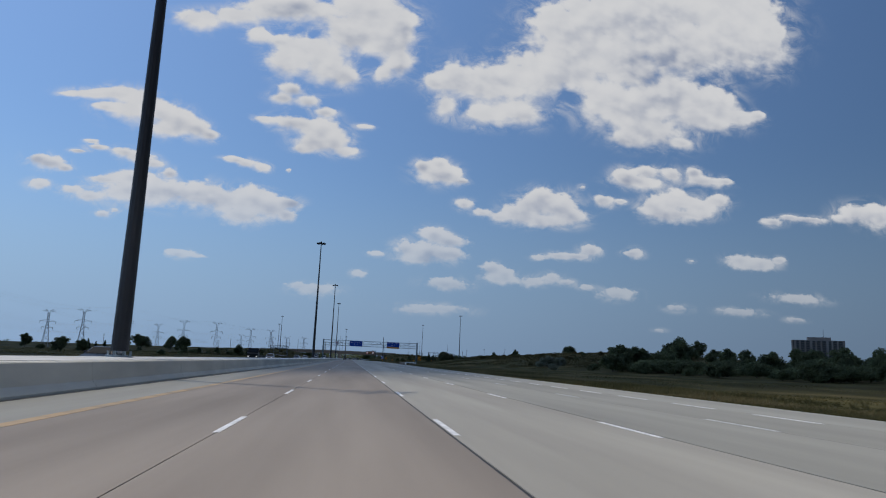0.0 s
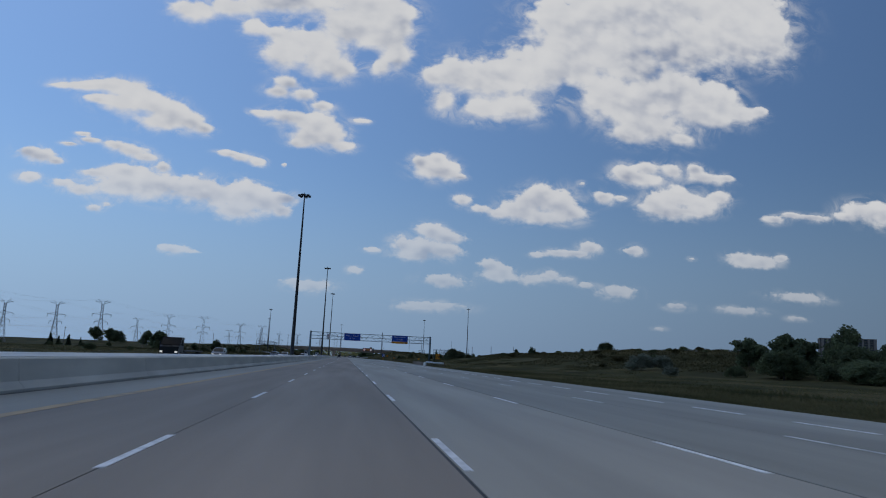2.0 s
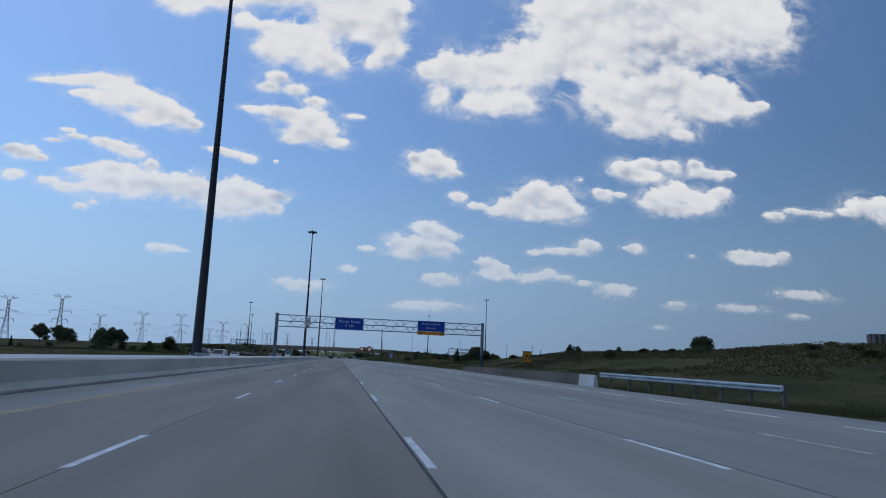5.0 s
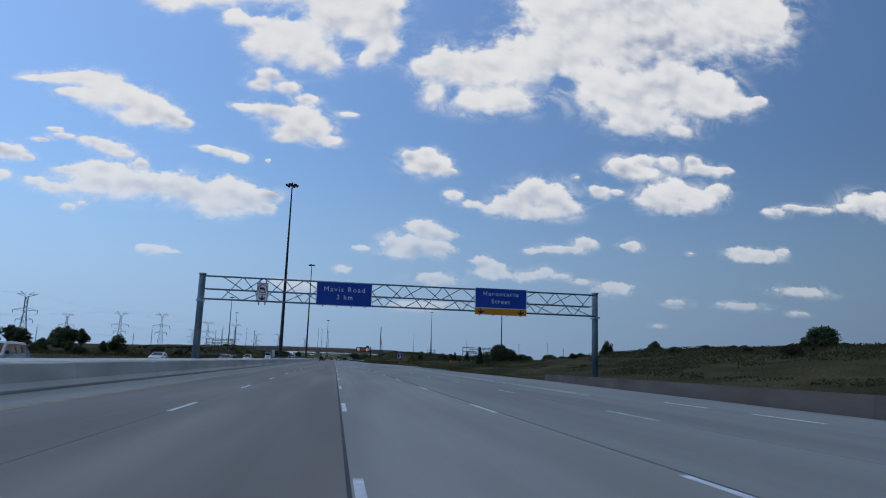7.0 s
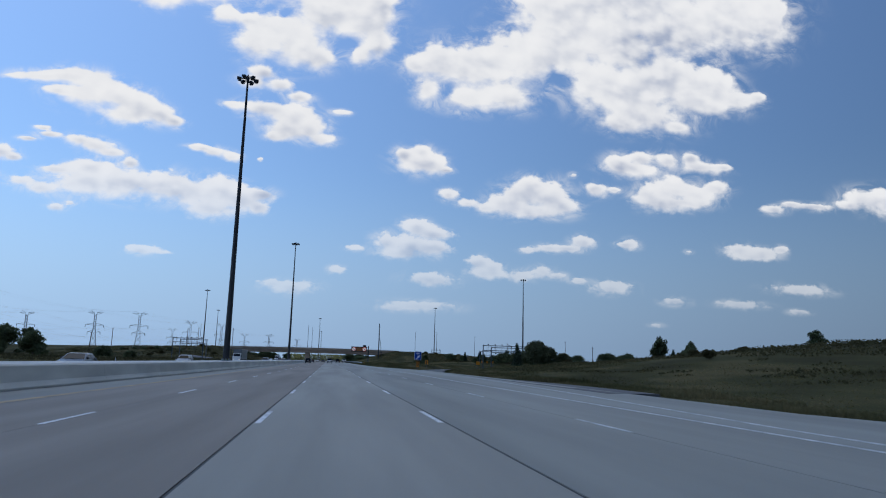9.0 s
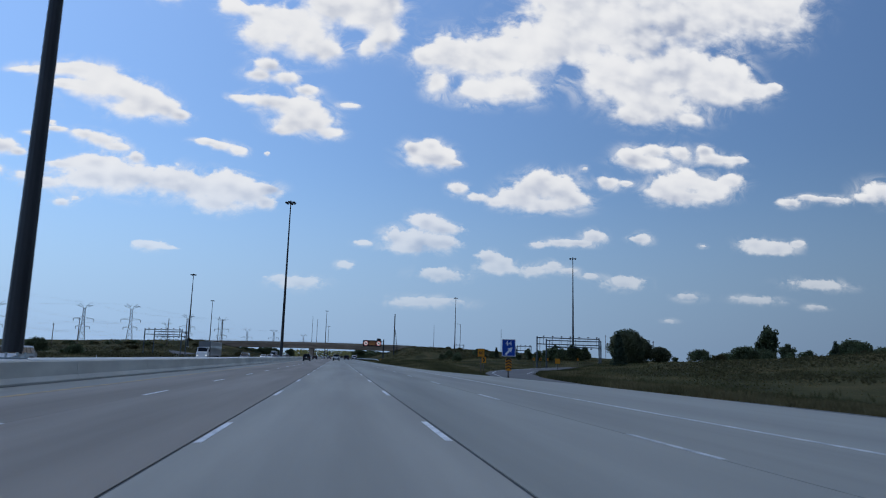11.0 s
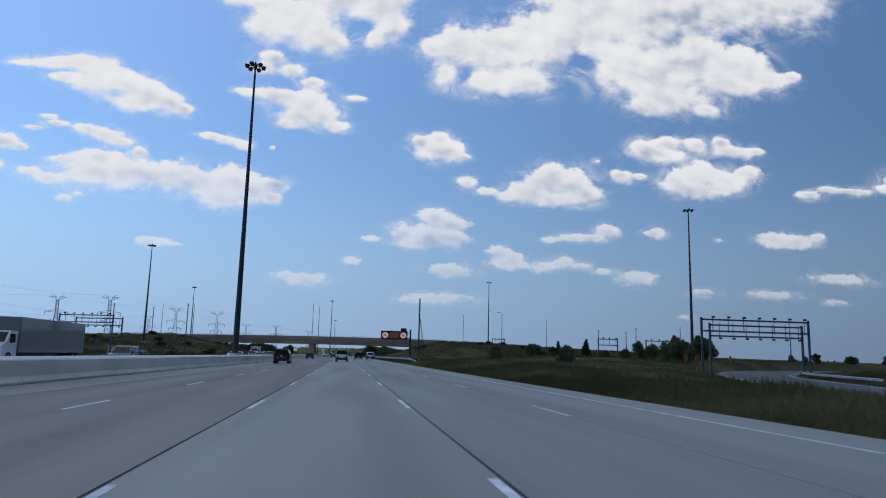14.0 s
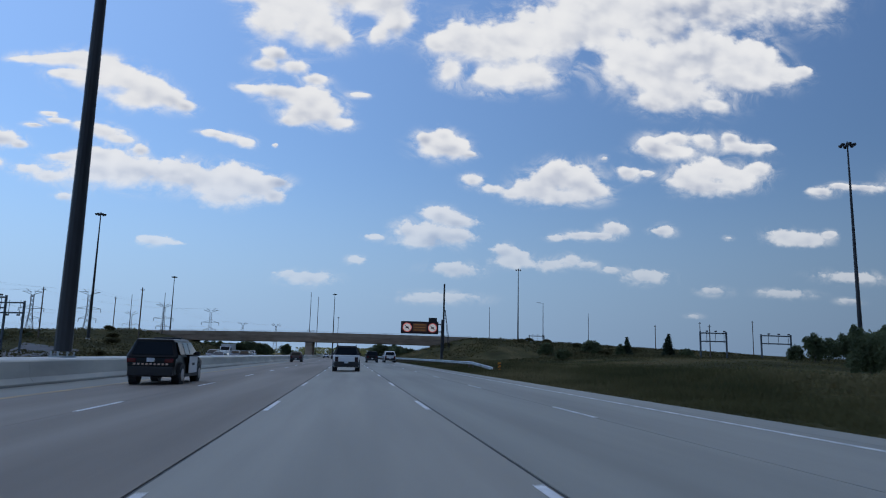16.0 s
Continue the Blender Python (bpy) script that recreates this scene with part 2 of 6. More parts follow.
def turned(rings, n):
    """One closed body turned round the upright axis: (height, radius) from the foot up."""
    bm = bmesh.new()
    prev = None
    for z, r in rings:
        cur = [bm.verts.new((r * math.cos(2 * math.pi * k / n), r * math.sin(2 * math.pi * k / n), z)) for k in range(n)]
        if prev:
            for k in range(n):
                bm.faces.new((prev[k], prev[(k + 1) % n], cur[(k + 1) % n], cur[k]))
        else:
            bm.faces.new(cur[::-1])
        prev = cur
    bm.faces.new(prev)
    return bm


def bent_tube(bm, pts, r, n=4):
    """One tube along a bent line."""
    prev = None
    for i, p in enumerate(pts):
        d = (Vector(pts[min(i + 1, len(pts) - 1)]) - Vector(pts[max(i - 1, 0)])).normalized()
        a = d.cross(Vector((0, 0, 1))).normalized()
        b = a.cross(d)
        cur = [bm.verts.new(Vector(p) + r * (math.cos(2 * math.pi * k / n) * a + math.sin(2 * math.pi * k / n) * b)) for k in range(n)]
        if prev:
            for k in range(n):
                bm.faces.new((prev[k], prev[(k + 1) % n], cur[(k + 1) % n], cur[k]))
        prev = cur
    return bm


def prism(bm, outline, axis, lo, hi):
    """A flat outline (a, b), pushed along an axis from lo to hi."""
    put = {"x": lambda a, b, c: (c, a, b), "y": lambda a, b, c: (a, c, b), "z": lambda a, b, c: (a, b, c)}[axis]
    r = [[bm.verts.new(put(a, b, c)) for a, b in outline] for c in (lo, hi)]
    k = len(outline)
    for i in range(k):
        bm.faces.new((r[0][i], r[0][(i + 1) % k], r[1][(i + 1) % k], r[1][i]))
    bm.faces.new(r[0][::-1])
    bm.faces.new(r[1])
    bmesh.ops.recalc_face_normals(bm, faces=bm.faces[:])
    return bm


def B():
    return bmesh.new()


def strip(bm, rows, z_of, thick=0.2):
    """A paved strip: rows of (y, x left, x right); its top follows z_of(x, y)."""
    prev = None
    for y, a, b in rows:
        cur = [bm.verts.new((a, y, z_of(a, y))), bm.verts.new((b, y, z_of(b, y))), bm.verts.new((b, y, z_of(b, y) - thick)), bm.verts.new((a, y, z_of(a, y) - thick))]
        if prev:
            for i in range(4):
                bm.faces.new((prev[i], prev[(i + 1) % 4], cur[(i + 1) % 4], cur[i]))
        else:
            bm.faces.new(cur[::-1])
        prev = cur
    bm.faces.new(prev)
    bmesh.ops.recalc_face_normals(bm, faces=bm.faces[:])
    return bm


def lettering(text, size, material, parent, place, turn=(90, 0, 0), name="lettering", spacing=1.0, thick=0.01):
    cu = bpy.data.curves.new(name, "FONT")
    cu.body, cu.size, cu.align_x, cu.align_y, cu.extrude, cu.space_character = text, size, "CENTER", "CENTER", thick, spacing
    tmp = bpy.data.objects.new(name, cu)
    me = bpy.data.meshes.new_from_object(tmp)
    bpy.data.objects.remove(tmp)
    # one part for each letter
    xs = sorted((min(me.vertices[k].co.x for k in f.vertices), max(me.vertices[k].co.x for k in f.vertices), f.index) for f in me.polygons)
    groups, reach = [], -1e9
    for lo, hi, k in xs:
        if lo > reach:
            groups.append([])
        groups[-1].append(k)
        reach = max(reach, hi)
    for g in groups:
        used = {}
        faces = [[used.setdefault(k, len(used)) for k in me.polygons[q].vertices] for q in g]
        piece = bpy.data.meshes.new("letter")
        piece.from_pydata([tuple(me.vertices[k].co) for k in used], [], faces)
        piece.materials.append(material)
        ob = new("letter", piece)
        ob.parent = parent
        ob.matrix_basis = pose(*place, *turn)
    bpy.data.meshes.remove(me)


# ------------------------------------------------------------ lie of the land
FALL = 0.0176


def step(a, b, x):
    t = min(1.0, max(0.0, (x - a) / (b - a)))
    return t * t * (3 - 2 * t)


def lerp(x, xs, ys):
    return float(np.interp(x, xs, ys))


def road_z(x, y=0.0):
    return FALL * x


def edge_x(y):
    """The pavement's outer edge."""
    return lerp(y, (-200, 125, 195, 250, 300, 341, 380, 415, 478, 1600), (11.5, 11.6, 11.8, 12.1, 13.0, 13.9, 13.6, 10.6, 9.9, 9.9))


RAMP = [(312, 12.4, 14.6), (345, 13.0, 16.6), (375, 13.3, 18.4), (400, 15.0, 20.6), (420, 18.0, 23.4), (442, 22.0, 28.6), (463, 27.4, 35.6), (482, 33.6, 44.0), (500, 40.5, 53.0), (516, 47.5, 60.0), (530, 54.0, 66.5), (544, 61.0, 75.0), (560, 71.5, 88.0), (578, 88.0, 107.0), (598, 116.0, 137.0)]


def ramp_side(y):
    ys = [r[0] for r in RAMP]
    return lerp(y, ys, [r[1] for r in RAMP]), lerp(y, ys, [r[2] for r in RAMP])


SIDE_FALL = 0.065


def ramp_z(x, y):
    """The ramp leaves level with the road, dips beside it and climbs again in the loop."""
    lip = road_z(min(x, 13.0)) + 0.012 - SIDE_FALL * max(0.0, x - 13.0) * step(312, 352, y)
    low = lerp(y, (400, 432, 462, 500, 535, 565, 600), (-0.34, -0.4, -0.46, -0.55, -0.45, -0.2, 0.1))
    f = step(368, 406, y)
    return lip * (1 - f) + low * f


def land_z(x, y):
    """Height of the ground sheet."""
    n = noise.noise(Vector((x * 0.03, y * 0.03, 0.3))) * 0.35 + noise.noise(Vector((x * 0.15, y * 0.15, 1.7))) * 0.1
    if -14.5 < x < 15:
        z = FALL * x - 0.08
    elif x <= -14.5:
        z = -0.33 + n * step(-34, -44, x)
    else:
        z = FALL * 12 - 0.1
    e = edge_x(y)
    if x > e:
        fall = step(182, 200, y) * (1 - step(470, 505, y))
        z = FALL * e - 0.06 - 0.35 * step(e, e + 6, x) * (1 - fall) - min(0.82, SIDE_FALL * (x - e) + 0.05) * fall + n * step(e + 1 + 10 * fall, e + 8 + 12 * fall, x)
        crest = lerp(y, (-300, 60, 160, 225, 260, 385, 438, 490, 540, 620), (0.8, 1.2, 2.0, 6.5, 8.2, 7.5, 5.0, 2.6, 0.6, 0.0))
        z += crest * (0.78 * step(24, 78, x) + 0.22 * step(60, 120, x)) * (1 + 0.12 * noise.noise(Vector((x * 0.02, y * 0.02, 5))))
        z -= 0.6 * step(150, 260, x) * min(crest, 6)
        z += 2.1 * step(560, 612, y) * (1 - step(700, 760, y)) * step(26, 62, x) * (1 - step(190, 280, x))
        z += (0.5 * step(432, 462, y) + 0.35 * step(476, 500, y)) * (1 - step(600, 650, y)) * step(e + 2, e + 9, x) * (1 - step(28, 44, x))
        if 312 < y < 598:
            a, b = ramp_side(y)
            near = step(a - 7, a - 1, x) * (1 - step(b + 1, b + 10, x))
            z = z * (1 - near) + (ramp_z(min(max(x, a), b), y) - 0.13) * near
    # the crossing road on its banks
    if x < -30 or x > 14:
        if x < 0:
            hgt = lerp(x, (-400, -140, -74, -40, -32), (3.2, 6.6, 8.5, 1.5, 0.0))
            shape = step(690, 758, y) * (1 - step(786, 850, y))
            z = max(z, hgt * shape + n * 0.6 - 0.3)
            z = max(z, lerp(x, (-400, -150, -90), (2.4, 4.6, 6.0)) * step(600, 745, y) * (1 - step(786, 850, y)) * step(-46, -80, x) + n - 0.3)
        else:
            hgt = lerp(x, (14, 17, 44, 62, 85, 108, 180, 400), (0.0, 0.2, 7.8, 7.6, 6.6, 5.8, 4.0, 2.0))
            foot = lerp(x, (14, 44, 110), (715, 655, 670))
            shape = step(foot, 742, y) * (1 - step(772, 830, y))
            if shape > 0:
                z = max(z, hgt * shape - 0.1 + n * 0.4)
    far = step(900, 2500, math.hypot(x, y - 250))
    return z * (1 - far) - 0.5 * far


# ------------------------------------------------------------ ground, road, barrier
def build_ground():
    xs = [-4600, -3000, -2000, -1300, -900, -600, -400, -300, -240, -200, -160, -130, -110, -95, -85, -75, -68, -62, -56, -50, -45, -41, -37, -34, -31, -28, -24, -20, -16, -14.6, -14.4, -10, -5, 0, 5, 9.5]
    xs += [10.3, 11.0, 11.6, 12.2, 12.8, 13.4, 14.0, 15] + [15 + 1.6 * i for i in range(1, 40)] + [82 + 5 * i for i in range(16)] + [170, 190, 215, 250, 300, 360, 450, 600, 800, 1100, 1600, 2300, 3200, 4600]
    ys = [-4600, -2500, -1200, -600, -300, -150] + [-100 + 8 * i for i in range(123)] + [895, 920, 960, 1010, 1080, 1180, 1350, 1600, 2000, 2600, 3400, 4700]
    bm = B()
    grid = [[bm.verts.new((x, y, land_z(x, y))) for x in xs] for y in ys]
    for j in range(len(ys) - 1):
        for i in range(len(xs) - 1):
            bm.faces.new((grid[j][i], grid[j][i + 1], grid[j + 1][i + 1], grid[j + 1][i]))
    ob = part("ground", bm, M_GRASS, smooth=True)
    return tagged(ob, "rough dry green grass on banks and verges", "ground", kind="structure")


build_ground()

Y0, Y1 = -140, 1500
LINE_A, LINE_B, LINE_C, LINE_D, LINE_E = -3.75, 0.0, 3.75, 6.7, 9.2
road = thing("road", "pale grey concrete motorway with sealed joints and lane lines", "road", kind="structure")
GAP = 0.024
lanes = [(-9.75, -7.35, M_SHOULDER, 0.006, 0.006), (-7.35, LINE_A, M_LANE_WORN, 0.006, 0.008), (LINE_A, LINE_B, M_LANE_WORN, 0.008, GAP), (LINE_B, LINE_C, M_LANE, GAP, GAP), (LINE_C, LINE_D, M_LANE_OUTER, GAP, 0.01), (LINE_D, LINE_E, M_LANE_OUTER, 0.01, 0.006)]
for a, b, m, ga, gb in lanes:
    part("concrete_lane", strip(B(), [(y, a + ga, b - gb) for y in range(Y0, Y1 + 1, 40)], road_z), m, road)
ys = list(range(Y0, 180, 40)) + list(range(180, 490, 10)) + list(range(500, Y1 + 1, 40))
part("concrete_shoulder", strip(B(), [(y, LINE_E + 0.006, edge_x(y)) for y in ys], road_z), M_SHOULDER, road)
part("joint_sealant", strip(B(), [(y, -9.7, LINE_E + 0.1) for y in (Y0, Y1)], lambda x, y: FALL * x - 0.012, 0.1), M_SEAL, road)


def dash_piece(length, width):
    return strip(B(), [(0, -width / 2, width / 2), (length, -width / 2, width / 2)], lambda x, y: 0.0, 0.012)


def dashes(x, first, cycle, length, lo, hi, width=0.11, coat=None):
    model = None
    y = first + math.ceil((lo - first) / cycle) * cycle
    while y < hi:
        at = x(y) if callable(x) else x
        m = pose(at, y, road_z(at) + 0.006, 0, -math.degrees(math.atan(FALL)), 0)
        if model is None:
            model = part("lane_dash", dash_piece(length, width), coat or M_WHITE, road, "worn white paint")
            model.matrix_basis = m
        else:
            again(model, road, m)
        y += cycle


dashes(LINE_A, 11.5, 12, 3, -40, 840)
dashes(LINE_B + 0.1, 11.5, 12, 3, -40, 840, 0.105)
dashes(LINE_C - 0.1, 11.5, 12, 3, -40, 840, 0.105)
dashes(LINE_D + 0.03, 12.9, 12, 2.8, -40, 200, 0.09, M_WHITE_WORN)
dashes(LINE_D + 0.03, 9.4, 12, 2.8, 200, 840, 0.09, M_WHITE_WORN)
dashes(lambda y: lerp(y, (0, 110, 140, 238), (9.1, 9.1, 9.5, 10.2)), 14.9, 4.72, 2.6, -20, 245)


def painted(rows, material, label):
    return part("edge_line", strip(B(), rows, lambda x, y: road_z(x) + 0.005, 0.01), material, road, label)


painted([(y, -7.36, -7.06) for y in range(Y0, Y1 + 1, 40)], M_YELLOW, "worn yellow edge line")
painted([(y, lerp(y, (430, 478), (9.12, 8.76)), lerp(y, (430, 478), (9.22, 8.86))) for y in range(248, Y1 + 1, 10)], M_WHITE_WORN, "white solid line")
GORE = ((250, 296, 312, 345, 375, 395), (9.4, 9.84, 11.0, 12.6, 14.3, 16.0))
painted([(y, lerp(y, *GORE) - 0.055, lerp(y, *GORE) + 0.055) for y in range(250, 345, 6)], M_WHITE_WORN, "white gore line")



def apron_z(x, y):
    return road_z(edge_x(y)) - 0.01 - SIDE_FALL * max(0.0, x - edge_x(y))


# exit ramp
ramp = thing("ramp", "dark asphalt exit ramp curving away from the motorway", "ramp", kind="structure")


fine = []
for i in range(len(RAMP) - 1):
    for k in range(6):
        f = k / 6
        fine.append(tuple(RAMP[i][j] * (1 - f) + RAMP[i + 1][j] * f for j in range(3)))
part("ramp_surface", strip(B(), fine, ramp_z), M_RAMP, ramp)
part("edge_line", strip(B(), [(y, b - 1.0, b - 0.88) for y, a, b in fine[31:]], lambda x, y: ramp_z(x, y) + 0.006, 0.02), M_WHITE, ramp)
part("edge_line", strip(B(), [(y, a + 0.88, a + 1.0) for y, a, b in fine[8:]], lambda x, y: ramp_z(x, y) + 0.006, 0.02), M_WHITE_WORN, ramp)
part("gravel_verge", strip(B(), [(y, edge_x(y) + 0.02, a - 0.05) for y, a, b in fine[10:22] if a - edge_x(y) > 0.3], lambda x, y: (road_z(x) if x < edge_x(y) + 0.1 else ramp_z(x, y)) - 0.012, 0.3), M_DIRT, ramp, "bare gravel in the gore")
part("gravel_verge", strip(B(), [(y, edge_x(y) + 0.02, lerp(y, (200, 222, 264, 301), (13.7, 13.5, 17.8, 23.6))) for y in range(194, 304, 6)], apron_z, 0.3), M_SHOULDER, ramp, "paved apron sloping down to the side wall")

# median barrier
barrier = thing("median_barrier", "long grey concrete median barrier with a pale flat top", "barrier", kind="structure")
BZ = road_z(-9.8)
LEN = 12.0
prof = [(-9.82, BZ - 0.2), (-9.82, BZ + 0.08), (-9.98, BZ + 0.28), (-10.06, BZ + 0.86), (-10.1, BZ + 0.9), (-10.6, BZ + 0.9), (-10.6, BZ - 0.2)]
wall_piece = part("barrier_segment", prism(B(), prof, "y", 0, LEN - 0.02), M_WALL, barrier)
wall_piece.location.y = -60
for i in range(1, 86):
    again(wall_piece, barrier, pose(0, -60 + LEN * i, 0))
part("median_top", box(B(), -14.1, -10.58, -60, 972, BZ - 0.2, BZ + 0.915), M_CAP, barrier, "pale sunlit concrete fill")
part("gutter", strip(B(), [(y, -9.84, -9.70) for y in (-60, 972)], lambda x, y: BZ + 0.004, 0.1), M_SEAL, barrier, "dark dirty gutter joint")

# carriageway beyond the barrier
opp = thing("opposite_road", "concrete carriageway beyond the median barrier", "road", kind="structure")
part("concrete_lane", box(B(), -32.5, -14.12, -140, 1500, -0.5, -0.24), M_LANE, opp)
for x in (-31.2, -27.6, -23.9, -20.2, -16.4):
    part("edge_line", box(B(), x - 0.07, x + 0.07, -140, 900, -0.25, -0.234), M_WHITE, opp)
part("side_road", strip(B(), [(y, lerp(y, (500, 550, 595, 640, 670), (-38, -44, -52, -62, -72)), lerp(y, (500, 550, 595, 640, 670), (-31.5, -35, -42, -51, -60))) for y in range(500, 671, 10)], lambda x, y: land_z(x, y) + 0.2, 0.5), M_RAMP, opp, "grey ramp climbing to the crossing road")


# ------------------------------------------------------------ right-hand wall and guard rails
def guard_rail(pts, label):
    g = thing("guard_rail", label, "guard rail")
    wave = [(-0.0, 0.0), (-0.06, 0.05), (-0.06, 0.1), (0.0, 0.15), (-0.06, 0.2), (-0.06, 0.25), (0.0, 0.3), (0.02, 0.3), (0.02, 0.0)]
    bm = B()
    prev = None
    for x, y, z in pts:
        cur = [bm.verts.new((x + a, y, z + 0.42 + b)) for a, b in wave]
        if prev:
            for i in range(len(wave)):
                bm.faces.new((prev[i], prev[(i + 1) % len(wave)], cur[(i + 1) % len(wave)], cur[i]))
        prev = cur
    bmesh.ops.recalc_face_normals(bm, faces=bm.faces[:])
    part("rail", bm, M_STEEL, g)
    first = None
    length = sum((Vector(q) - Vector(p)).length for p, q in zip(pts, pts[1:]))
    for k in range(int(length / 2) + 1):
        d = 2 * k
        for p, q in zip(pts, pts[1:]):
            s = (Vector(q) - Vector(p)).length
            if d <= s:
                c = Vector(p).lerp(Vector(q), d / s)
                break
            d -= s
        if first is None:
            first = part("post", box(B(), 0.02, 0.16, -0.06, 0.06, -0.4, 0.75), M_WOOD, g)
            first.location = c
        else:
            again(first, g, Matrix.Translation(c))
    part("reflector", box(B(), pts[0][0] - 0.07, pts[0][0] + 0.07, pts[0][1] - 0.03, pts[0][1], pts[0][2] + 0.5, pts[0][2] + 0.72), M_SIGN_WHITE, g)
    return g


guard_rail([(15.7, 184, 0.1), (15.4, 189, 0.13), (14.9, 194.5, 0.16), (14.3, 199, 0.2)], "galvanised steel guard rail on wooden posts")
guard_rail([(14.6, 560.9, -0.29), (14.2, 568.9, 0.1), (13.7, 586.9, 0.12), (11.2, 640, 0.14), (11.2, 740, 0.15)], "long galvanised guard rail before the overpass")
guard_rail([(x, y, ramp_z(x, y) - 0.02) for x, y in ((54.9, 501.7), (58.6, 509.5), (61.9, 517.0), (65.0, 524.5), (68.4, 531.5), (73.2, 539.5))], "steel guard rail along the outside of the ramp")

side_wall = thing("side_wall", "weathered brown-grey concrete side wall with a pale end", "wall")
pts = [(14.2, 200), (14.16, 202.6), (13.9, 222), (15.8, 242), (18.4, 264), (21.4, 284), (24.2, 302)]
for i, ((ax, ay), (bx, by)) in enumerate(zip(pts, pts[1:])):
    d = Vector((bx - ax, by - ay, 0))
    w = part("wall_segment", prism(B(), [(0, -0.3), (0.4, -0.3), (0.27, 0.7), (0.13, 0.7)], "y", 0, d.length - 0.03), M_CAP if i == 0 else M_WALL_OLD, side_wall)
    za, zb = apron_z(ax, ay), apron_z(bx, by)
    w.matrix_basis = pose(ax, ay, za, math.degrees(math.atan2(zb - za, d.length)), 0, math.degrees(math.atan2(-d.x, d.y)))


# ------------------------------------------------------------ light masts
def high_mast(x, y, top, base, r=0.44, ring=6):
    t = thing("high_mast_light", "tall tapered steel high-mast light with a ring of lamps", "light mast", pose(x, y, base), group="high-mast lights")
    h = top - base
    rings = []
    for i in range(3):
        # each length slips over the one below
        for f, grow in ((i / 3, 1.03), ((i + 1) / 3, 1.0)):
            rings.append((0.3 + (h - 0.6) * f, (r + (0.13 - r) * f) * grow))
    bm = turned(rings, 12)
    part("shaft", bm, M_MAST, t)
    bm = B()
    tube(bm, (0, 0, -0.6), (0, 0, 0.0), r + 0.45, r + 0.4, 12)
    part("footing", bm, M_CAP, t)
    bm = B()
    tube(bm, (0, 0, 0.0), (0, 0, 0.08), r + 0.22, None, 16)
    for i in range(8):
        a = math.pi * i / 4
        tube(bm, ((r + 0.14) * math.cos(a), (r + 0.14) * math.sin(a), 0.0), ((r + 0.14) * math.cos(a), (r + 0.14) * math.sin(a), 0.3), 0.04, None, 6)
    part("base_flange", bm, M_STEEL, t)
    bm = B()
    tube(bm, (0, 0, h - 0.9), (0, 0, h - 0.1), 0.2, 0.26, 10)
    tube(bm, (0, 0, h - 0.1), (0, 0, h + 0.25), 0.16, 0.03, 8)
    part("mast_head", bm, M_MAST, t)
    arm = None
    for i in range(ring):
        m = pose(0, 0, h - 0.55, 0, 0, math.degrees(2 * math.pi * (i + 0.2) / ring))
        if arm is None:
            arm = part("arm", tube(B(), (0, 0, 0), (0.95, 0, 0.05), 0.05, None, 6), M_MAST, t)
            arm.matrix_basis = m
        else:
            again(arm, t, m)
    lamp = None
    for i in range(ring):
        a = 2 * math.pi * (i + 0.2) / ring
        m = pose(1.15 * math.cos(a), 1.15 * math.sin(a), h - 0.52, 0, 0, math.degrees(a))
        if lamp is None:
            bm = box(B(), -0.3, 0.35, -0.25, 0.25, -0.16, 0.16, 0.05)
            tube(bm, (0, 0, -0.34), (0, 0, -0.15), 0.27, 0.2, 10)
            lamp = part("luminaire", bm, M_TRIM, t, "dark lamp housing")
            lamp.matrix_basis = m
        else:
            again(lamp, t, m)
    return t


MEDIAN_TOP = BZ + 0.915
for x, y, top in ((-13.3, 36.9, 40), (-13.3, 222.1, 38), (-12.3, 382.5, 41.3), (-12.85, 538.2, 43.3)):
    high_mast(x, y, top, MEDIAN_TOP, 0.42)
for x, y, top in ((-9.0, 960, 41), (-10.0, 1200, 38), (-71.9, 708.4, 40.6), (-91.1, 875.6, 40), (95.3, 615.8, 43.9), (83.2, 828.7, 45)):
    high_mast(x, y, top, land_z(x, y))


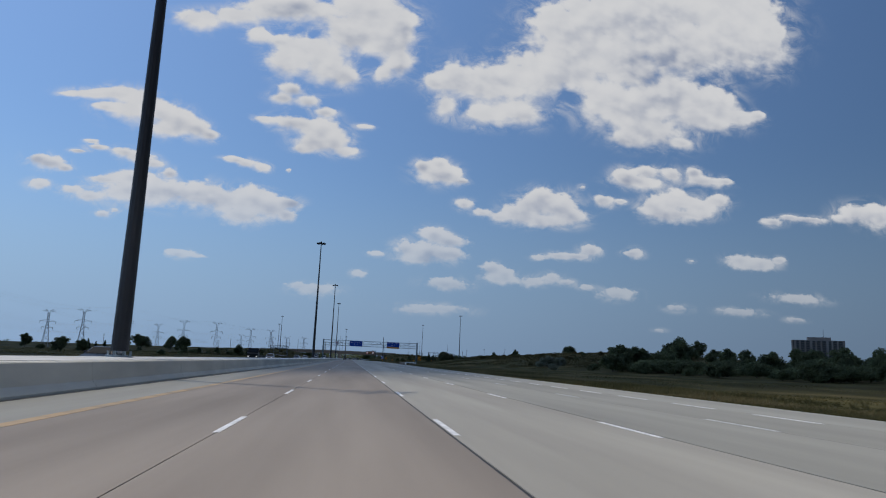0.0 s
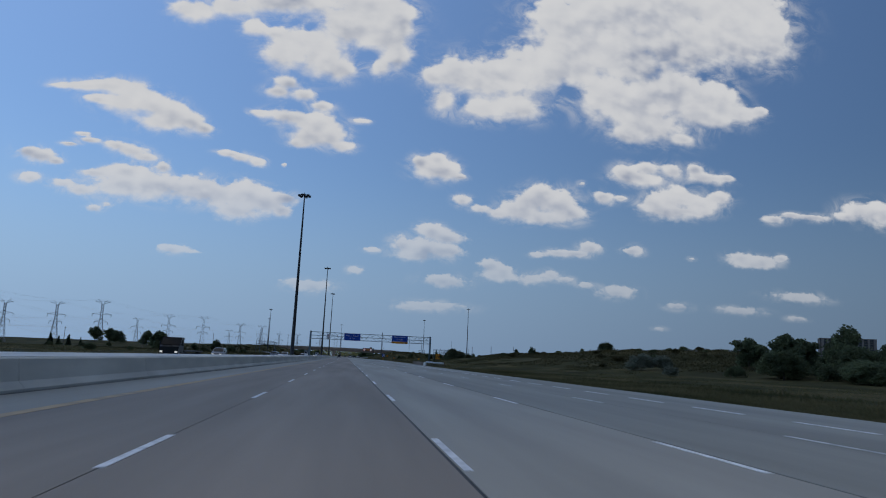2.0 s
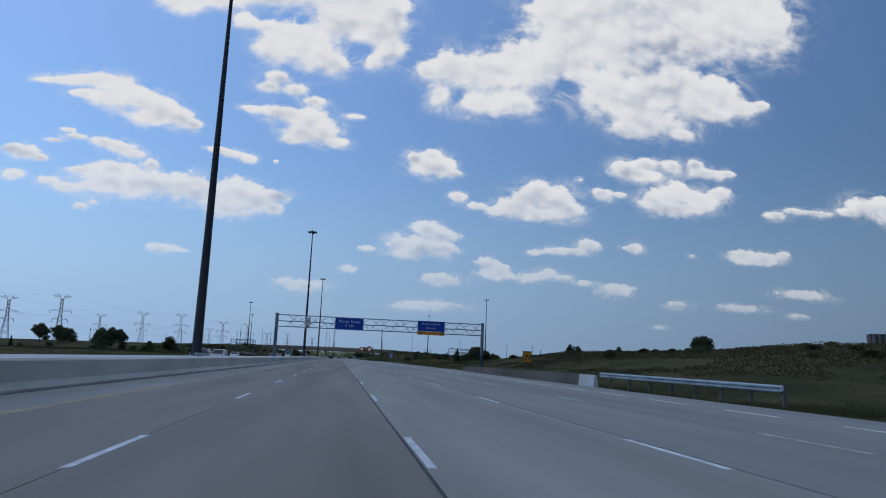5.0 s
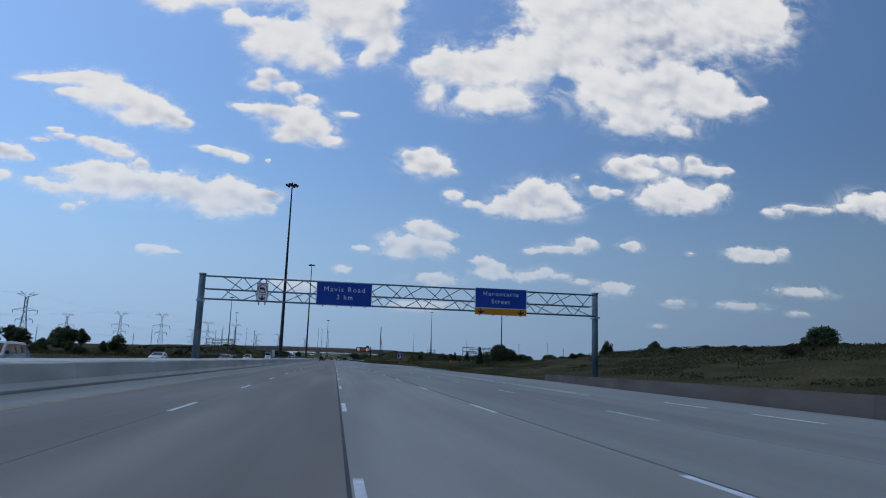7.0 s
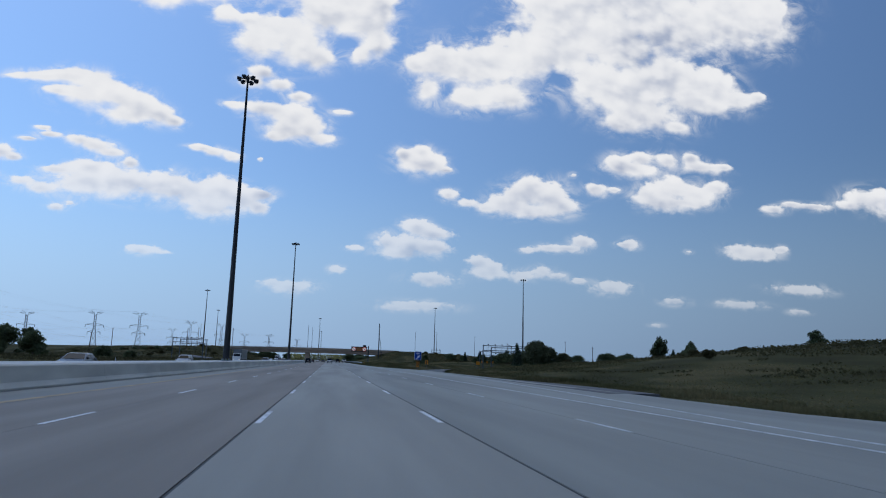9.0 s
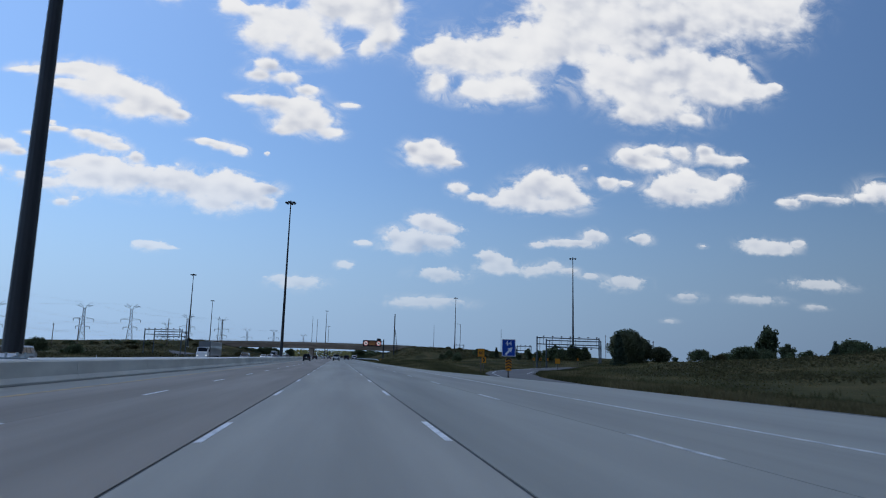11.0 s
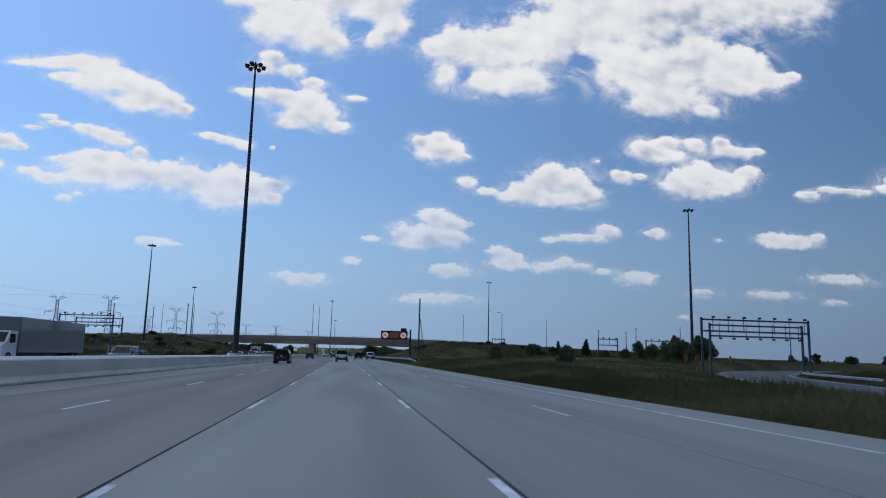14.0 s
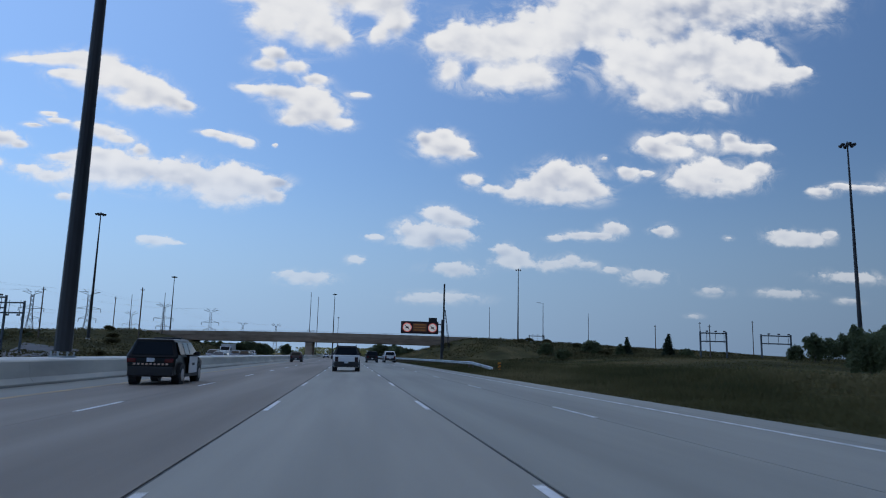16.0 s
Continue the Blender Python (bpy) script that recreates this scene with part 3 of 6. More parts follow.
# ------------------------------------------------------------ sign gantry
def sign_gantry():
    g = thing("sign_gantry", "grey steel truss gantry spanning the carriageway", "sign gantry", pose(0, 290, 0))
    x0, x1, top, bot, dep = -13.0, 25.95, 8.47, 6.32, 1.6
    for x, z0 in ((x0, MEDIAN_TOP), (x1, 0.15)):
        p = part("post", tube(B(), (x, 0.5, z0), (x, 0.5, top + 0.25), 0.33, 0.3, 20), M_TRUSS, g, smooth=True)
        part("base_plate", tube(B(), (x, 0.5, z0), (x, 0.5, z0 + 0.07), 0.5, None, 16), M_STEEL, p)
        part("cap", tube(B(), (x, 0.5, top + 0.2), (x, 0.5, top + 0.3), 0.37, None, 16), M_STEEL, p)
        part("saddle", box(B(), x - 0.3, x + 0.3, -0.12, 1.1, bot - 0.22, bot - 0.06), M_STEEL, p)
    mid = (top + bot) / 2
    for y, z in ((0, top), (dep, mid), (0, bot)):
        part("chord", tube(B(), (x0 + 0.2, y, z), (x1 - 0.2, y, z), 0.085, None, 10), M_TRUSS, g, smooth=True)
    for x, s in ((x0, 1), (x1, -1)):
        part("end_strut", tube(B(), (x, 0.5, mid), (x + 0.3 * s, dep, mid), 0.06, None, 8), M_TRUSS, g)
    # three faces of zigzag bracing, half a bay apart from one another
    half, first = 1.92, 4.25 - 8 * 1.92
    nodes = [first + half * i for i in range(20)]
    faces = (((0, bot), (0, top)), ((0, top), (dep, mid)), ((dep, mid), (0, bot)))
    for i, (a, b) in enumerate(zip(nodes, nodes[1:])):
        for lower, upper in faces:
            p, q = (lower, upper) if i % 2 == 0 else (upper, lower)
            part("brace", tube(B(), (a + 0.06, *p), (b - 0.06, *q), 0.042, None, 6), M_TRUSS, g)
    return g


def panel(t, x0, x1, z0, z1, y, material, name="panel", label="", border=None):
    p = part(name, box(B(), x0, x1, y, y + 0.05, z0, z1, 0.012), material, t, label)
    if border:
        for a, b, c, d in ((x0, x1, z1 - 0.05, z1), (x0, x1, z0, z0 + 0.05), (x0, x0 + 0.05, z0 + 0.05, z1 - 0.05), (x1 - 0.05, x1, z0 + 0.05, z1 - 0.05)):
            part("border", box(B(), a, b, y - 0.008, y + 0.002, c, d), border, p)
    return p


def down_arrow(bm, x, z, s, y0, y1):
    prism(bm, [(x - 0.12 * s, z + 0.5 * s), (x + 0.12 * s, z + 0.5 * s), (x + 0.12 * s, z - 0.05 * s), (x + 0.55 * s, z + 0.22 * s), (x + 0.55 * s, z - 0.06 * s), (x, z - 0.45 * s), (x - 0.55 * s, z - 0.06 * s), (x - 0.55 * s, z + 0.22 * s), (x - 0.12 * s, z - 0.05 * s)], "y", y0, y1)


sign_gantry()
SY = 289.6
t = thing("overhead_sign", "blue overhead sign reading Mavis Road 2 km", "road sign", pose(0, SY, 0))
panel(t, -2.28, 3.02, 6.18, 8.48, 0, M_BLUE, border=M_SIGN_WHITE)
lettering("Mavis Road", 0.68, M_SIGN_WHITE, t, (0.38, -0.012, 7.74), spacing=1.27)
lettering("2 km", 0.64, M_SIGN_WHITE, t, (0.42, -0.012, 7.0), spacing=1.28)
for x in (-1.6, -0.3, 1.1, 2.4):
    part("bracket", box(B(), x - 0.05, x + 0.05, 0.052, 0.32, 6.08, 8.47), M_STEEL, t)
t = thing("overhead_sign", "blue overhead sign reading Hurontario Street with an amber arrow strip", "road sign", pose(0, SY, 0))
panel(t, 13.2, 18.45, 6.62, 8.62, 0, M_BLUE, border=M_SIGN_WHITE)
p = panel(t, 13.2, 18.45, 5.98, 6.61, 0, M_AMBER, label="amber strip with two black arrows")
for x in (13.8, 17.85):
    bm = B()
    down_arrow(bm, x, 6.3, 0.58, -0.012, -0.002)
    part("arrow", bm, M_BLACK, p)
lettering("Hurontario", 0.6, M_SIGN_WHITE, t, (15.8, -0.012, 8.05), spacing=1.32)
lettering("Street", 0.6, M_SIGN_WHITE, t, (15.8, -0.012, 7.29), spacing=1.28)
for x in (13.7, 15.1, 16.5, 17.9):
    part("bracket", box(B(), x - 0.05, x + 0.05, 0.052, 0.32, 5.9, 8.6), M_STEEL, t)
t = thing("lane_sign", "white lane sign with a red no-trucks ring and black arrow", "road sign", pose(-0.28, SY - 0.02, 0.16))
panel(t, -7.52, -6.5, 6.12, 7.86, 0, M_SIGN_WHITE, border=M_BLACK)
bm = B()
for i in range(28):
    a, b = 2 * math.pi * i / 28, 2 * math.pi * (i + 1) / 28
    prism(bm, [(-7.01 + r * math.cos(c), 7.32 + r * math.sin(c)) for r, c in ((0.42, a), (0.42, b), (0.35, b), (0.35, a))], "y", -0.014, -0.002)
tube(bm, (-7.28, -0.008, 7.6), (-6.74, -0.008, 7.04), 0.03, None, 4)
part("ring", bm, M_RED, t)
bm = B()
box(bm, -7.25, -6.92, -0.012, -0.002, 7.24, 7.44)
box(bm, -6.91, -6.78, -0.012, -0.002, 7.24, 7.36)
for x in (-7.18, -7.02, -6.84):
    tube(bm, (x, -0.012, 7.22), (x, -0.002, 7.22), 0.04, None, 10)
part("truck_symbol", bm, M_BLACK, t)
bm = B()
down_arrow(bm, -7.01, 6.42, 0.5, -0.012, -0.002)
part("arrow", bm, M_BLACK, t)
part("small_print", box(B(), -7.35, -6.67, -0.01, -0.002, 6.76, 6.8), M_BLACK, t)
for x in (-7.3, -6.72):
    part("bracket", box(B(), x - 0.05, x + 0.05, 0.052, 0.3, 5.8, 8.25), M_STEEL, t)


# ------------------------------------------------------------ overpass
def overpass():
    g = thing("overpass", "brown-grey weathered concrete road bridge on wall piers", "bridge", kind="structure")

    def front(x):
        return 768 - 0.17 * x

    x0, x1 = -76.0, 48.0
    n = 12

    def beam(name, ylo, yhi, zlo, zhi, m, label=""):
        bm = B()
        prev = None
        for i in range(n + 1):
            x = x0 + (x1 - x0) * i / n
            sag = 0.55 * (1 - ((x + 14) / 62) ** 2)
            cur = [bm.verts.new((x, front(x) + y, z + sag)) for y, z in ((ylo, zlo), (yhi, zlo), (yhi, zhi), (ylo, zhi))]
            if prev:
                for k in range(4):
                    bm.faces.new((prev[k], prev[(k + 1) % 4], cur[(k + 1) % 4], cur[k]))
            else:
                bm.faces.new(cur[::-1])
            prev = cur
        bm.faces.new(prev)
        bmesh.ops.recalc_face_normals(bm, faces=bm.faces[:])
        return part(name, bm, m, g, label)

    for k in range(6):
        beam("girder", 0.12 + 3.6 * k, 0.9 + 3.6 * k, 5.25, 7.4, M_BRIDGE_LOW)
    beam("deck", 0.02, 20.7, 7.4, 7.75, M_BRIDGE, "stained deck edge")
    beam("parapet", 0.0, 0.35, 7.75, 8.75, M_BRIDGE)
    beam("parapet", 20.4, 20.75, 7.75, 8.75, M_BRIDGE)
    beam("hand_rail", 0.1, 0.2, 9.05, 9.13, M_STEEL)
    # middle pier in the lit concrete, outer piers and caps in the shaded copy
    for x in (-61.0, -13.6, 36.0):
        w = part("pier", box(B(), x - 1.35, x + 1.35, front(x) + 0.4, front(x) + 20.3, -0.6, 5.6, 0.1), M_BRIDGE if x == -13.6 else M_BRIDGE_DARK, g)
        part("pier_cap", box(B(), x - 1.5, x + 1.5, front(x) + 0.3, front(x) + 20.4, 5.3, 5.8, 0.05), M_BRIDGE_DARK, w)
    for x, s in ((-73, -1), (44, 1)):
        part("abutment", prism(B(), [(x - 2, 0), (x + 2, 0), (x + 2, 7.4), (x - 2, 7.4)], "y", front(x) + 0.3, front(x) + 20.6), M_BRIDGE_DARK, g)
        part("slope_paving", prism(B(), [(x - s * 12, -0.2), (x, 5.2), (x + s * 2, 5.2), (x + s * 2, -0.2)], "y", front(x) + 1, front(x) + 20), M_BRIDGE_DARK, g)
    return g


overpass()
cross = thing("crossing_road", "asphalt road on the banks beside the bridge", "road", kind="structure")
for a, b in ((-420, -76), (48, 400)):
    bm = B()
    prev = None
    for i in range(18):
        x = a + (b - a) * i / 17
        z = max(land_z(x, 768 - 0.17 * max(-76, min(48, x)) + k) for k in (2, 10, 19)) + 0.12
        y = 768 - 0.17 * max(-76, min(48, x))
        cur = [bm.verts.new((x, y + 1, z)), bm.verts.new((x, y + 19, z)), bm.verts.new((x, y + 19, z - 0.6)), bm.verts.new((x, y + 1, z - 0.6))]
        if prev:
            for k in range(4):
                bm.faces.new((prev[k], prev[(k + 1) % 4], cur[(k + 1) % 4], cur[k]))
        else:
            bm.faces.new(cur)
        prev = cur
    bm.faces.new(prev[::-1])
    bmesh.ops.recalc_face_normals(bm, faces=bm.faces[:])
    part("road_surface", bm, M_RAMP, cross)


# ------------------------------------------------------------ variable message sign and camera pole
def message_sign():
    t = thing("message_sign", "dark electronic message sign with red rings and amber text", "message sign", pose(0, 644, 0))
    x0, x1, z0, z1 = 12.45, 20.3, 5.9, 8.45
    part("cabinet", box(B(), x0, x1, 0, 1.1, z0, z1, 0.05), M_BLACK, t)
    face = part("face", box(B(), x0 + 0.15, x1 - 0.15, -0.02, 0.0, z0 + 0.15, z1 - 0.15), plain("dark_red_led_field", (0.05, 0.012, 0.01), 0.5), t)
    led = plain("amber_leds", (0.5, 0.2, 0.05), 0.5, emit=0.1)
    ring = plain("red_leds", (1.0, 0.22, 0.18), 0.5, emit=0.25)
    white = plain("white_leds", (0.9, 0.8, 0.75), 0.5, emit=0.22)
    for x in (x0 + 1.25, x1 - 1.25):
        bm = B()
        for i in range(24):
            a, b = 2 * math.pi * i / 24, 2 * math.pi * (i + 1) / 24
            prism(bm, [(x + r * math.cos(c), 7.17 + r * math.sin(c)) for r, c in ((0.95, a), (0.95, b), (0.82, b), (0.82, a))], "y", -0.05, -0.022)
        part("ring", bm, ring, face)
        bm = B()
        box(bm, x - 0.3, x + 0.3, -0.056, -0.036, 7.0, 7.3)
        tube(bm, (x - 0.5, -0.046, 7.62), (x + 0.5, -0.046, 6.72), 0.07, None, 4)
        part("symbol", bm, M_BLACK, face)
        bm = B()
        tube(bm, (x, -0.035, 7.17), (x, -0.022, 7.17), 0.81, None, 24)
        part("disc", bm, white, face)
    part("text_field", box(B(), x0 + 2.45, x1 - 2.45, -0.032, -0.021, 6.35, 8.05), plain("dim_amber_field", (0.26, 0.1, 0.04), 0.5), face)
    for z in (7.75, 7.2, 6.65):
        part("text_bar", box(B(), x0 + 2.7, x1 - 2.7, -0.046, -0.033, z - 0.09, z + 0.09), led, face)
    part("hood", box(B(), 18.3, 20.0, 0.2, 0.9, z1 + 0.02, z1 + 0.85, 0.04), M_TRIM, t)
    gz = land_z(21.2, 645)
    part("post", tube(B(), (21.2, 0.6, gz), (21.2, 0.6, 9.0), 0.28, 0.24, 14), M_MAST, t)
    for z in (6.4, 8.0):
        part("arm", tube(B(), (21.2, 0.6, z), (16.0, 1.2, z), 0.11, None, 10), M_MAST, t)
    return t


message_sign()


def camera_pole(x, y, top):
    z = land_z(x, y)
    t = thing("camera_pole", "dark steel pole with a leaning lattice ladder", "pole", pose(x, y, z))
    h = top - z
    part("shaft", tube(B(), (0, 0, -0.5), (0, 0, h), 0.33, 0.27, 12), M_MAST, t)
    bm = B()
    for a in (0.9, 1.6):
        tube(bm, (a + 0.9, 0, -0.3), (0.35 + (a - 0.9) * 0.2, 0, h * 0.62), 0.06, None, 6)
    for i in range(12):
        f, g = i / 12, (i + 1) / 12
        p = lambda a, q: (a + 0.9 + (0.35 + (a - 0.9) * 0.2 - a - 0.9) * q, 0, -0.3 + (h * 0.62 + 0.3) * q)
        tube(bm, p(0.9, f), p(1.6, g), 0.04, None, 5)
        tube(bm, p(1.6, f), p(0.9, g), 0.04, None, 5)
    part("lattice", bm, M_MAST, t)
    part("camera_housing", box(B(), -0.25, 0.25, -0.45, 0.1, h - 0.2, h + 0.25, 0.04), M_TRIM, t)
    return t


camera_pole(31.7, 720, 24.4)


def light_pole(x, y, top, arm=0.0, wood=False):
    z = land_z(x, y)
    if wood:
        t = thing("utility_pole", "brown wooden utility pole with a crossarm", "utility pole", pose(x, y, z), group="utility poles")
        part("shaft", tube(B(), (0, 0, -0.6), (0, 0, top - z), 0.2, 0.14, 9), M_WOOD, t)
        part("crossarm", box(B(), -0.55, 0.55, -0.06, 0.06, top - z - 0.75, top - z - 0.6), M_WOOD, t)
        for a in (-0.45, 0.45):
            part("insulator", tube(B(), (a, 0, top - z - 0.6), (a, 0, top - z - 0.4), 0.06, 0.04, 6), M_STEEL, t)
        return t
    t = thing("street_light", "slim grey steel street light", "street light", pose(x, y, z), group="street lights")
    h = top - z
    part("shaft", tube(B(), (0, 0, -0.5), (0, 0, h), 0.17, 0.09, 9), M_MAST, t)
    if arm:
        part("arm", tube(B(), (0, 0, h - 0.1), (arm, 0, h + 0.15), 0.05, None, 6), M_MAST, t)
        part("lamp_head", box(B(), min(0, arm) * 1.35 if arm < 0 else arm * 0.9, max(0, arm) * 1.35 if arm > 0 else arm * 0.9, -0.15, 0.15, h + 0.05, h + 0.22, 0.04), M_TRIM, t)
    return t


for x, y, top, arm in ((-13.8, 774, 25.1, 0), (-11.0, 776, 23.7, 0), (66.6, 817, 24.8, 0), (72.6, 747.5, 21.8, -1.8), (111.6, 808, 22.7, 0), (-68.3, 772, 22.7, 0), (-92.3, 812, 24.8, 0)):
    light_pole(x, y, top, arm)
for x, y, top in ((-128, 690, 13.0), (-117, 690, 15.6), (-77.5, 690, 16.8), (-53, 690, 17.5), (-87, 775, 21), (129, 775, 16.6), (149, 775, 18.4), (173, 775, 19.6), (-150, 600, 12), (-190, 560, 12), (112, 700, 13), (141, 640, 12)):
    light_pole(x, y, top, wood=True)


# ------------------------------------------------------------ toll gantries
def toll_gantry(x, y, span, top, turn, rows=2, cams=7, slip=0.0):
    z = land_z(x, y)
    t = thing("toll_gantry", "grey steel tolling gantry carrying rows of cameras", "toll gantry", pose(x, y, z, 0, 0, turn), group="toll gantries")
    h = top - z
    for k in range(rows):
        yy, hh, a, b = 5.5 * k, h - 0.55 * k, (0.9 + slip) * k, span - (0.9 - slip) * k
        for xx in (a, b):
            part("post", box(B(), xx - 0.15, xx + 0.15, yy - 0.15, yy + 0.15, -1.0, hh + 0.2), M_TOLL, t)
        for zz in (hh - 0.15, hh - 2.0):
            part("beam", box(B(), a, b, yy - 0.13, yy + 0.13, zz - 0.13, zz + 0.13), M_TOLL, t)
        for i in range(cams):
            cx = a + (b - a) * (i + 0.7) / cams
            part("hanger", box(B(), cx - 0.05, cx + 0.05, yy - 0.16, yy - 0.13, hh - 2.3, hh + 0.3), M_TOLL, t)
            part("toll_camera", box(B(), cx - 0.2, cx + 0.2, yy - 0.6, yy - 0.17, hh + 0.12 if k == 0 else hh - 2.55, hh + 0.42 if k == 0 else hh - 2.25, 0.03), M_TRIM, t)
    return t


toll_gantry(59.5, 544.9, 19.0, 8.5, 0, 2, 7, 3.6)
toll_gantry(80.5, 647, 6.3, 8.1, 0, 1, 3)
toll_gantry(98.5, 652, 7.6, 8.1, 0, 1, 3)
toll_gantry(72.0, 765, 6, 10.3, 0, 1, 3)
toll_gantry(-72.9, 633.5, 15.4, 9.9, -16, 2, 6)


# ------------------------------------------------------------ roadside signs
def post_sign(name, label, x, y, z0, z1, w, material, turn=0.0, border=None, posts=(0.0,)):
    g = land_z(x, y)
    t = thing(name, label, "road sign", pose(x, y, 0, 0, 0, turn))
    p = panel(t, -w / 2, w / 2, z0, z1, 0, material, border=border)
    for a in posts:
        part("post", box(B(), a - 0.06, a + 0.06, 0.055, 0.17, g - 0.5, z1 - 0.1), M_WOOD, t)
    return t, p


t, p = post_sign("exit_sign", "blue exit sign numbered 44 with a white arrow", 17.2, 410, 1.68, 3.2, 1.25, M_BLUE, border=M_SIGN_WHITE)
lettering("44", 0.62, M_SIGN_WHITE, t, (-0.02, -0.012, 2.82))
bm = B()
prism(bm, [(-0.36, 1.88), (-0.22, 1.78), (0.1, 2.12), (0.22, 2.02), (0.36, 2.5), (-0.12, 2.38), (0.0, 2.25)], "y", -0.012, -0.002)
part("arrow", bm, M_SIGN_WHITE, p)
haz = part("hazard_board", box(B(), -0.27, 0.27, -0.004, 0.046, 0.42, 1.45, 0.01), M_AMBER, t, "yellow and black chevron board")
for k in range(4):
    z = 0.5 + 0.25 * k
    bm = B()
    prism(bm, [(-0.26, z), (0, z + 0.16), (0.26, z), (0.26, z + 0.13), (0, z + 0.29), (-0.26, z + 0.13)], "y", -0.013, -0.006)
    part("chevron", bm, M_BLACK, haz)
t, p = post_sign("speed_sign", "amber advisory speed sign reading 60", 21.0, 440.3, 1.7, 2.82, 1.02, M_AMBER, border=M_BLACK)
lettering("60", 0.62, M_BLACK, t, (0, -0.012, 2.25))
t, p = post_sign("merge_sign", "amber sign with two black diverging arrows", 22.8, 246.2, 1.45, 2.9, 1.15, M_AMBER, border=M_BLACK)
for dx, s in ((-0.2, 1.0), (0.28, 0.75)):
    bm = B()
    prism(bm, [(dx - 0.1, 2.1 - 0.45 * s), (dx + 0.02, 2.1 - 0.45 * s), (dx + 0.05, 2.1), (dx + 0.2, 2.22), (dx + 0.26, 2.14), (dx + 0.3, 2.44), (dx + 0.02, 2.42), (dx + 0.1, 2.32), (dx - 0.08, 2.14)], "y", -0.012, -0.002)
    part("arrow", bm, M_BLACK, p)
for x, y, turn, low, high in ((26.3, 463.3, -10, 0.85, 1.85), (60.9, 553, 12, 1.7, 2.5), (63.1, 553.5, 14, 1.7, 2.5), (65.3, 553, 20, 1.7, 2.5), (83.6, 577.5, 22, 2.0, 2.9)):
    t, p = post_sign("chevron_sign", "yellow and black chevron sign on a post beside the ramp", x, y, low, high, 0.7, M_AMBER, turn)
    t["group"] = "ramp chevrons"
    mid = (low + high) / 2
    bm = B()
    prism(bm, [(-0.22, low + 0.1), (0.02, low + 0.1), (0.24, mid), (0.02, high - 0.1), (-0.22, high - 0.1), (-0.02, mid)], "y", -0.012, -0.002)
    part("chevron", bm, M_BLACK, p)
post_sign("orange_sign", "plain orange sign in the grass beside the ramp", 41.2, 469.6, 1.05, 1.95, 0.95, M_AMBER)
t, p = post_sign("hazard_marker", "yellow and black striped marker before the guard rail", 15.1, 560.3, -0.12, 0.86, 0.28, M_AMBER)
for k in range(3):
    bm = B()
    z = -0.04 + 0.28 * k
    prism(bm, [(-0.14, z), (0.14, z + 0.14), (0.14, z + 0.26), (-0.14, z + 0.12)], "y", -0.012, -0.002)
    part("stripe", bm, M_BLACK, p)


def delineator(x, y):
    t = thing("delineator_post", "short white plastic marker post in the grass", "marker post", pose(x, y, land_z(x, y)), group="marker posts")
    part("post", box(B(), -0.05, 0.05, -0.02, 0.02, -0.3, 0.85, 0.01), M_SIGN_WHITE, t)
    part("reflector", box(B(), -0.04, 0.04, -0.028, -0.021, 0.68, 0.8), M_ALU, t)


for x, y in ((-37, 420), (-37, 470)):
    delineator(x, y)


# ------------------------------------------------------------ pylons and wires
def pylon(x, y, top):
    z = land_z(x, y)
    h = top - z
    t = thing("transmission_tower", "grey steel lattice transmission tower with crossarms", "pylon", pose(x, y, z, 0, 0, 12), group="transmission towers")
    wide, waist = 0.085 * h, 0.022 * h
    r = 0.0042 * h
    bm = B()
    half = lambda f: wide + (waist - wide) * min(1.0, f / 0.62)
    lev = [0, 0.16, 0.3, 0.42, 0.52, 0.6, 0.68, 0.76, 0.84, 0.9]
    for a, b in zip(lev, lev[1:]):
        p, q = half(a), half(b)
        for sx, sy in ((1, 1), (1, -1), (-1, 1), (-1, -1)):
            tube(bm, (sx * p, sy * p, a * h), (sx * q, sy * q, b * h), r, None, 4)
        for s in (1, -1):
            tube(bm, (-p, s * p, a * h), (q, s * q, b * h), r * 0.6, None, 4)
            tube(bm, (p, s * p, a * h), (-q, s * q, b * h), r * 0.6, None, 4)
            tube(bm, (s * p, -p, a * h), (s * q, q, b * h), r * 0.6, None, 4)
            tube(bm, (s * p, p, a * h), (s * q, -q, b * h), r * 0.6, None, 4)
    part("lattice_body", bm, M_TOWER, t)
    for f, w, up in ((0.9, 0.155, 0.045), (0.66, 0.185, 0.012), (0.5, 0.13, 0.01)):
        for s in (1, -1):
            bm = B()
            for k in (1, -1):
                tube(bm, (s * waist, k * waist, f * h), (s * w * h, 0, (f + up) * h), r, None, 4)
                tube(bm, (s * waist, k * waist, (f + 0.045) * h), (s * w * h, 0, (f + up) * h), r * 0.8, None, 4)
            part("crossarm", bm, M_TOWER, t)
            if f == 0.9:
                part("peak", tube(B(), (s * waist, 0, 0.92 * h), (s * 0.1 * h, 0, 0.99 * h), r, None, 4), M_TOWER, t)
            if f < 0.9:
                part("insulator", tube(B(), (s * w * h, 0, (f + up) * h), (s * w * h, 0, (f + up - 0.06) * h), r * 1.1, None, 5), M_TRIM, t)
    return t


TOWERS = [(-330, 640, 52), (-249, 602, 31), (-328, 893, 48.5), (-285, 909, 53.5), (-231, 862, 33), (-257, 1101, 49), (-203, 1073, 48), (-162, 1045, 30), (-161, 1132, 43), (-142, 1240, 46), (-121, 1320, 36), (-100, 1480, 42), (-60, 1620, 40)]
for x, y, top in TOWERS:
    pylon(x, y, top)


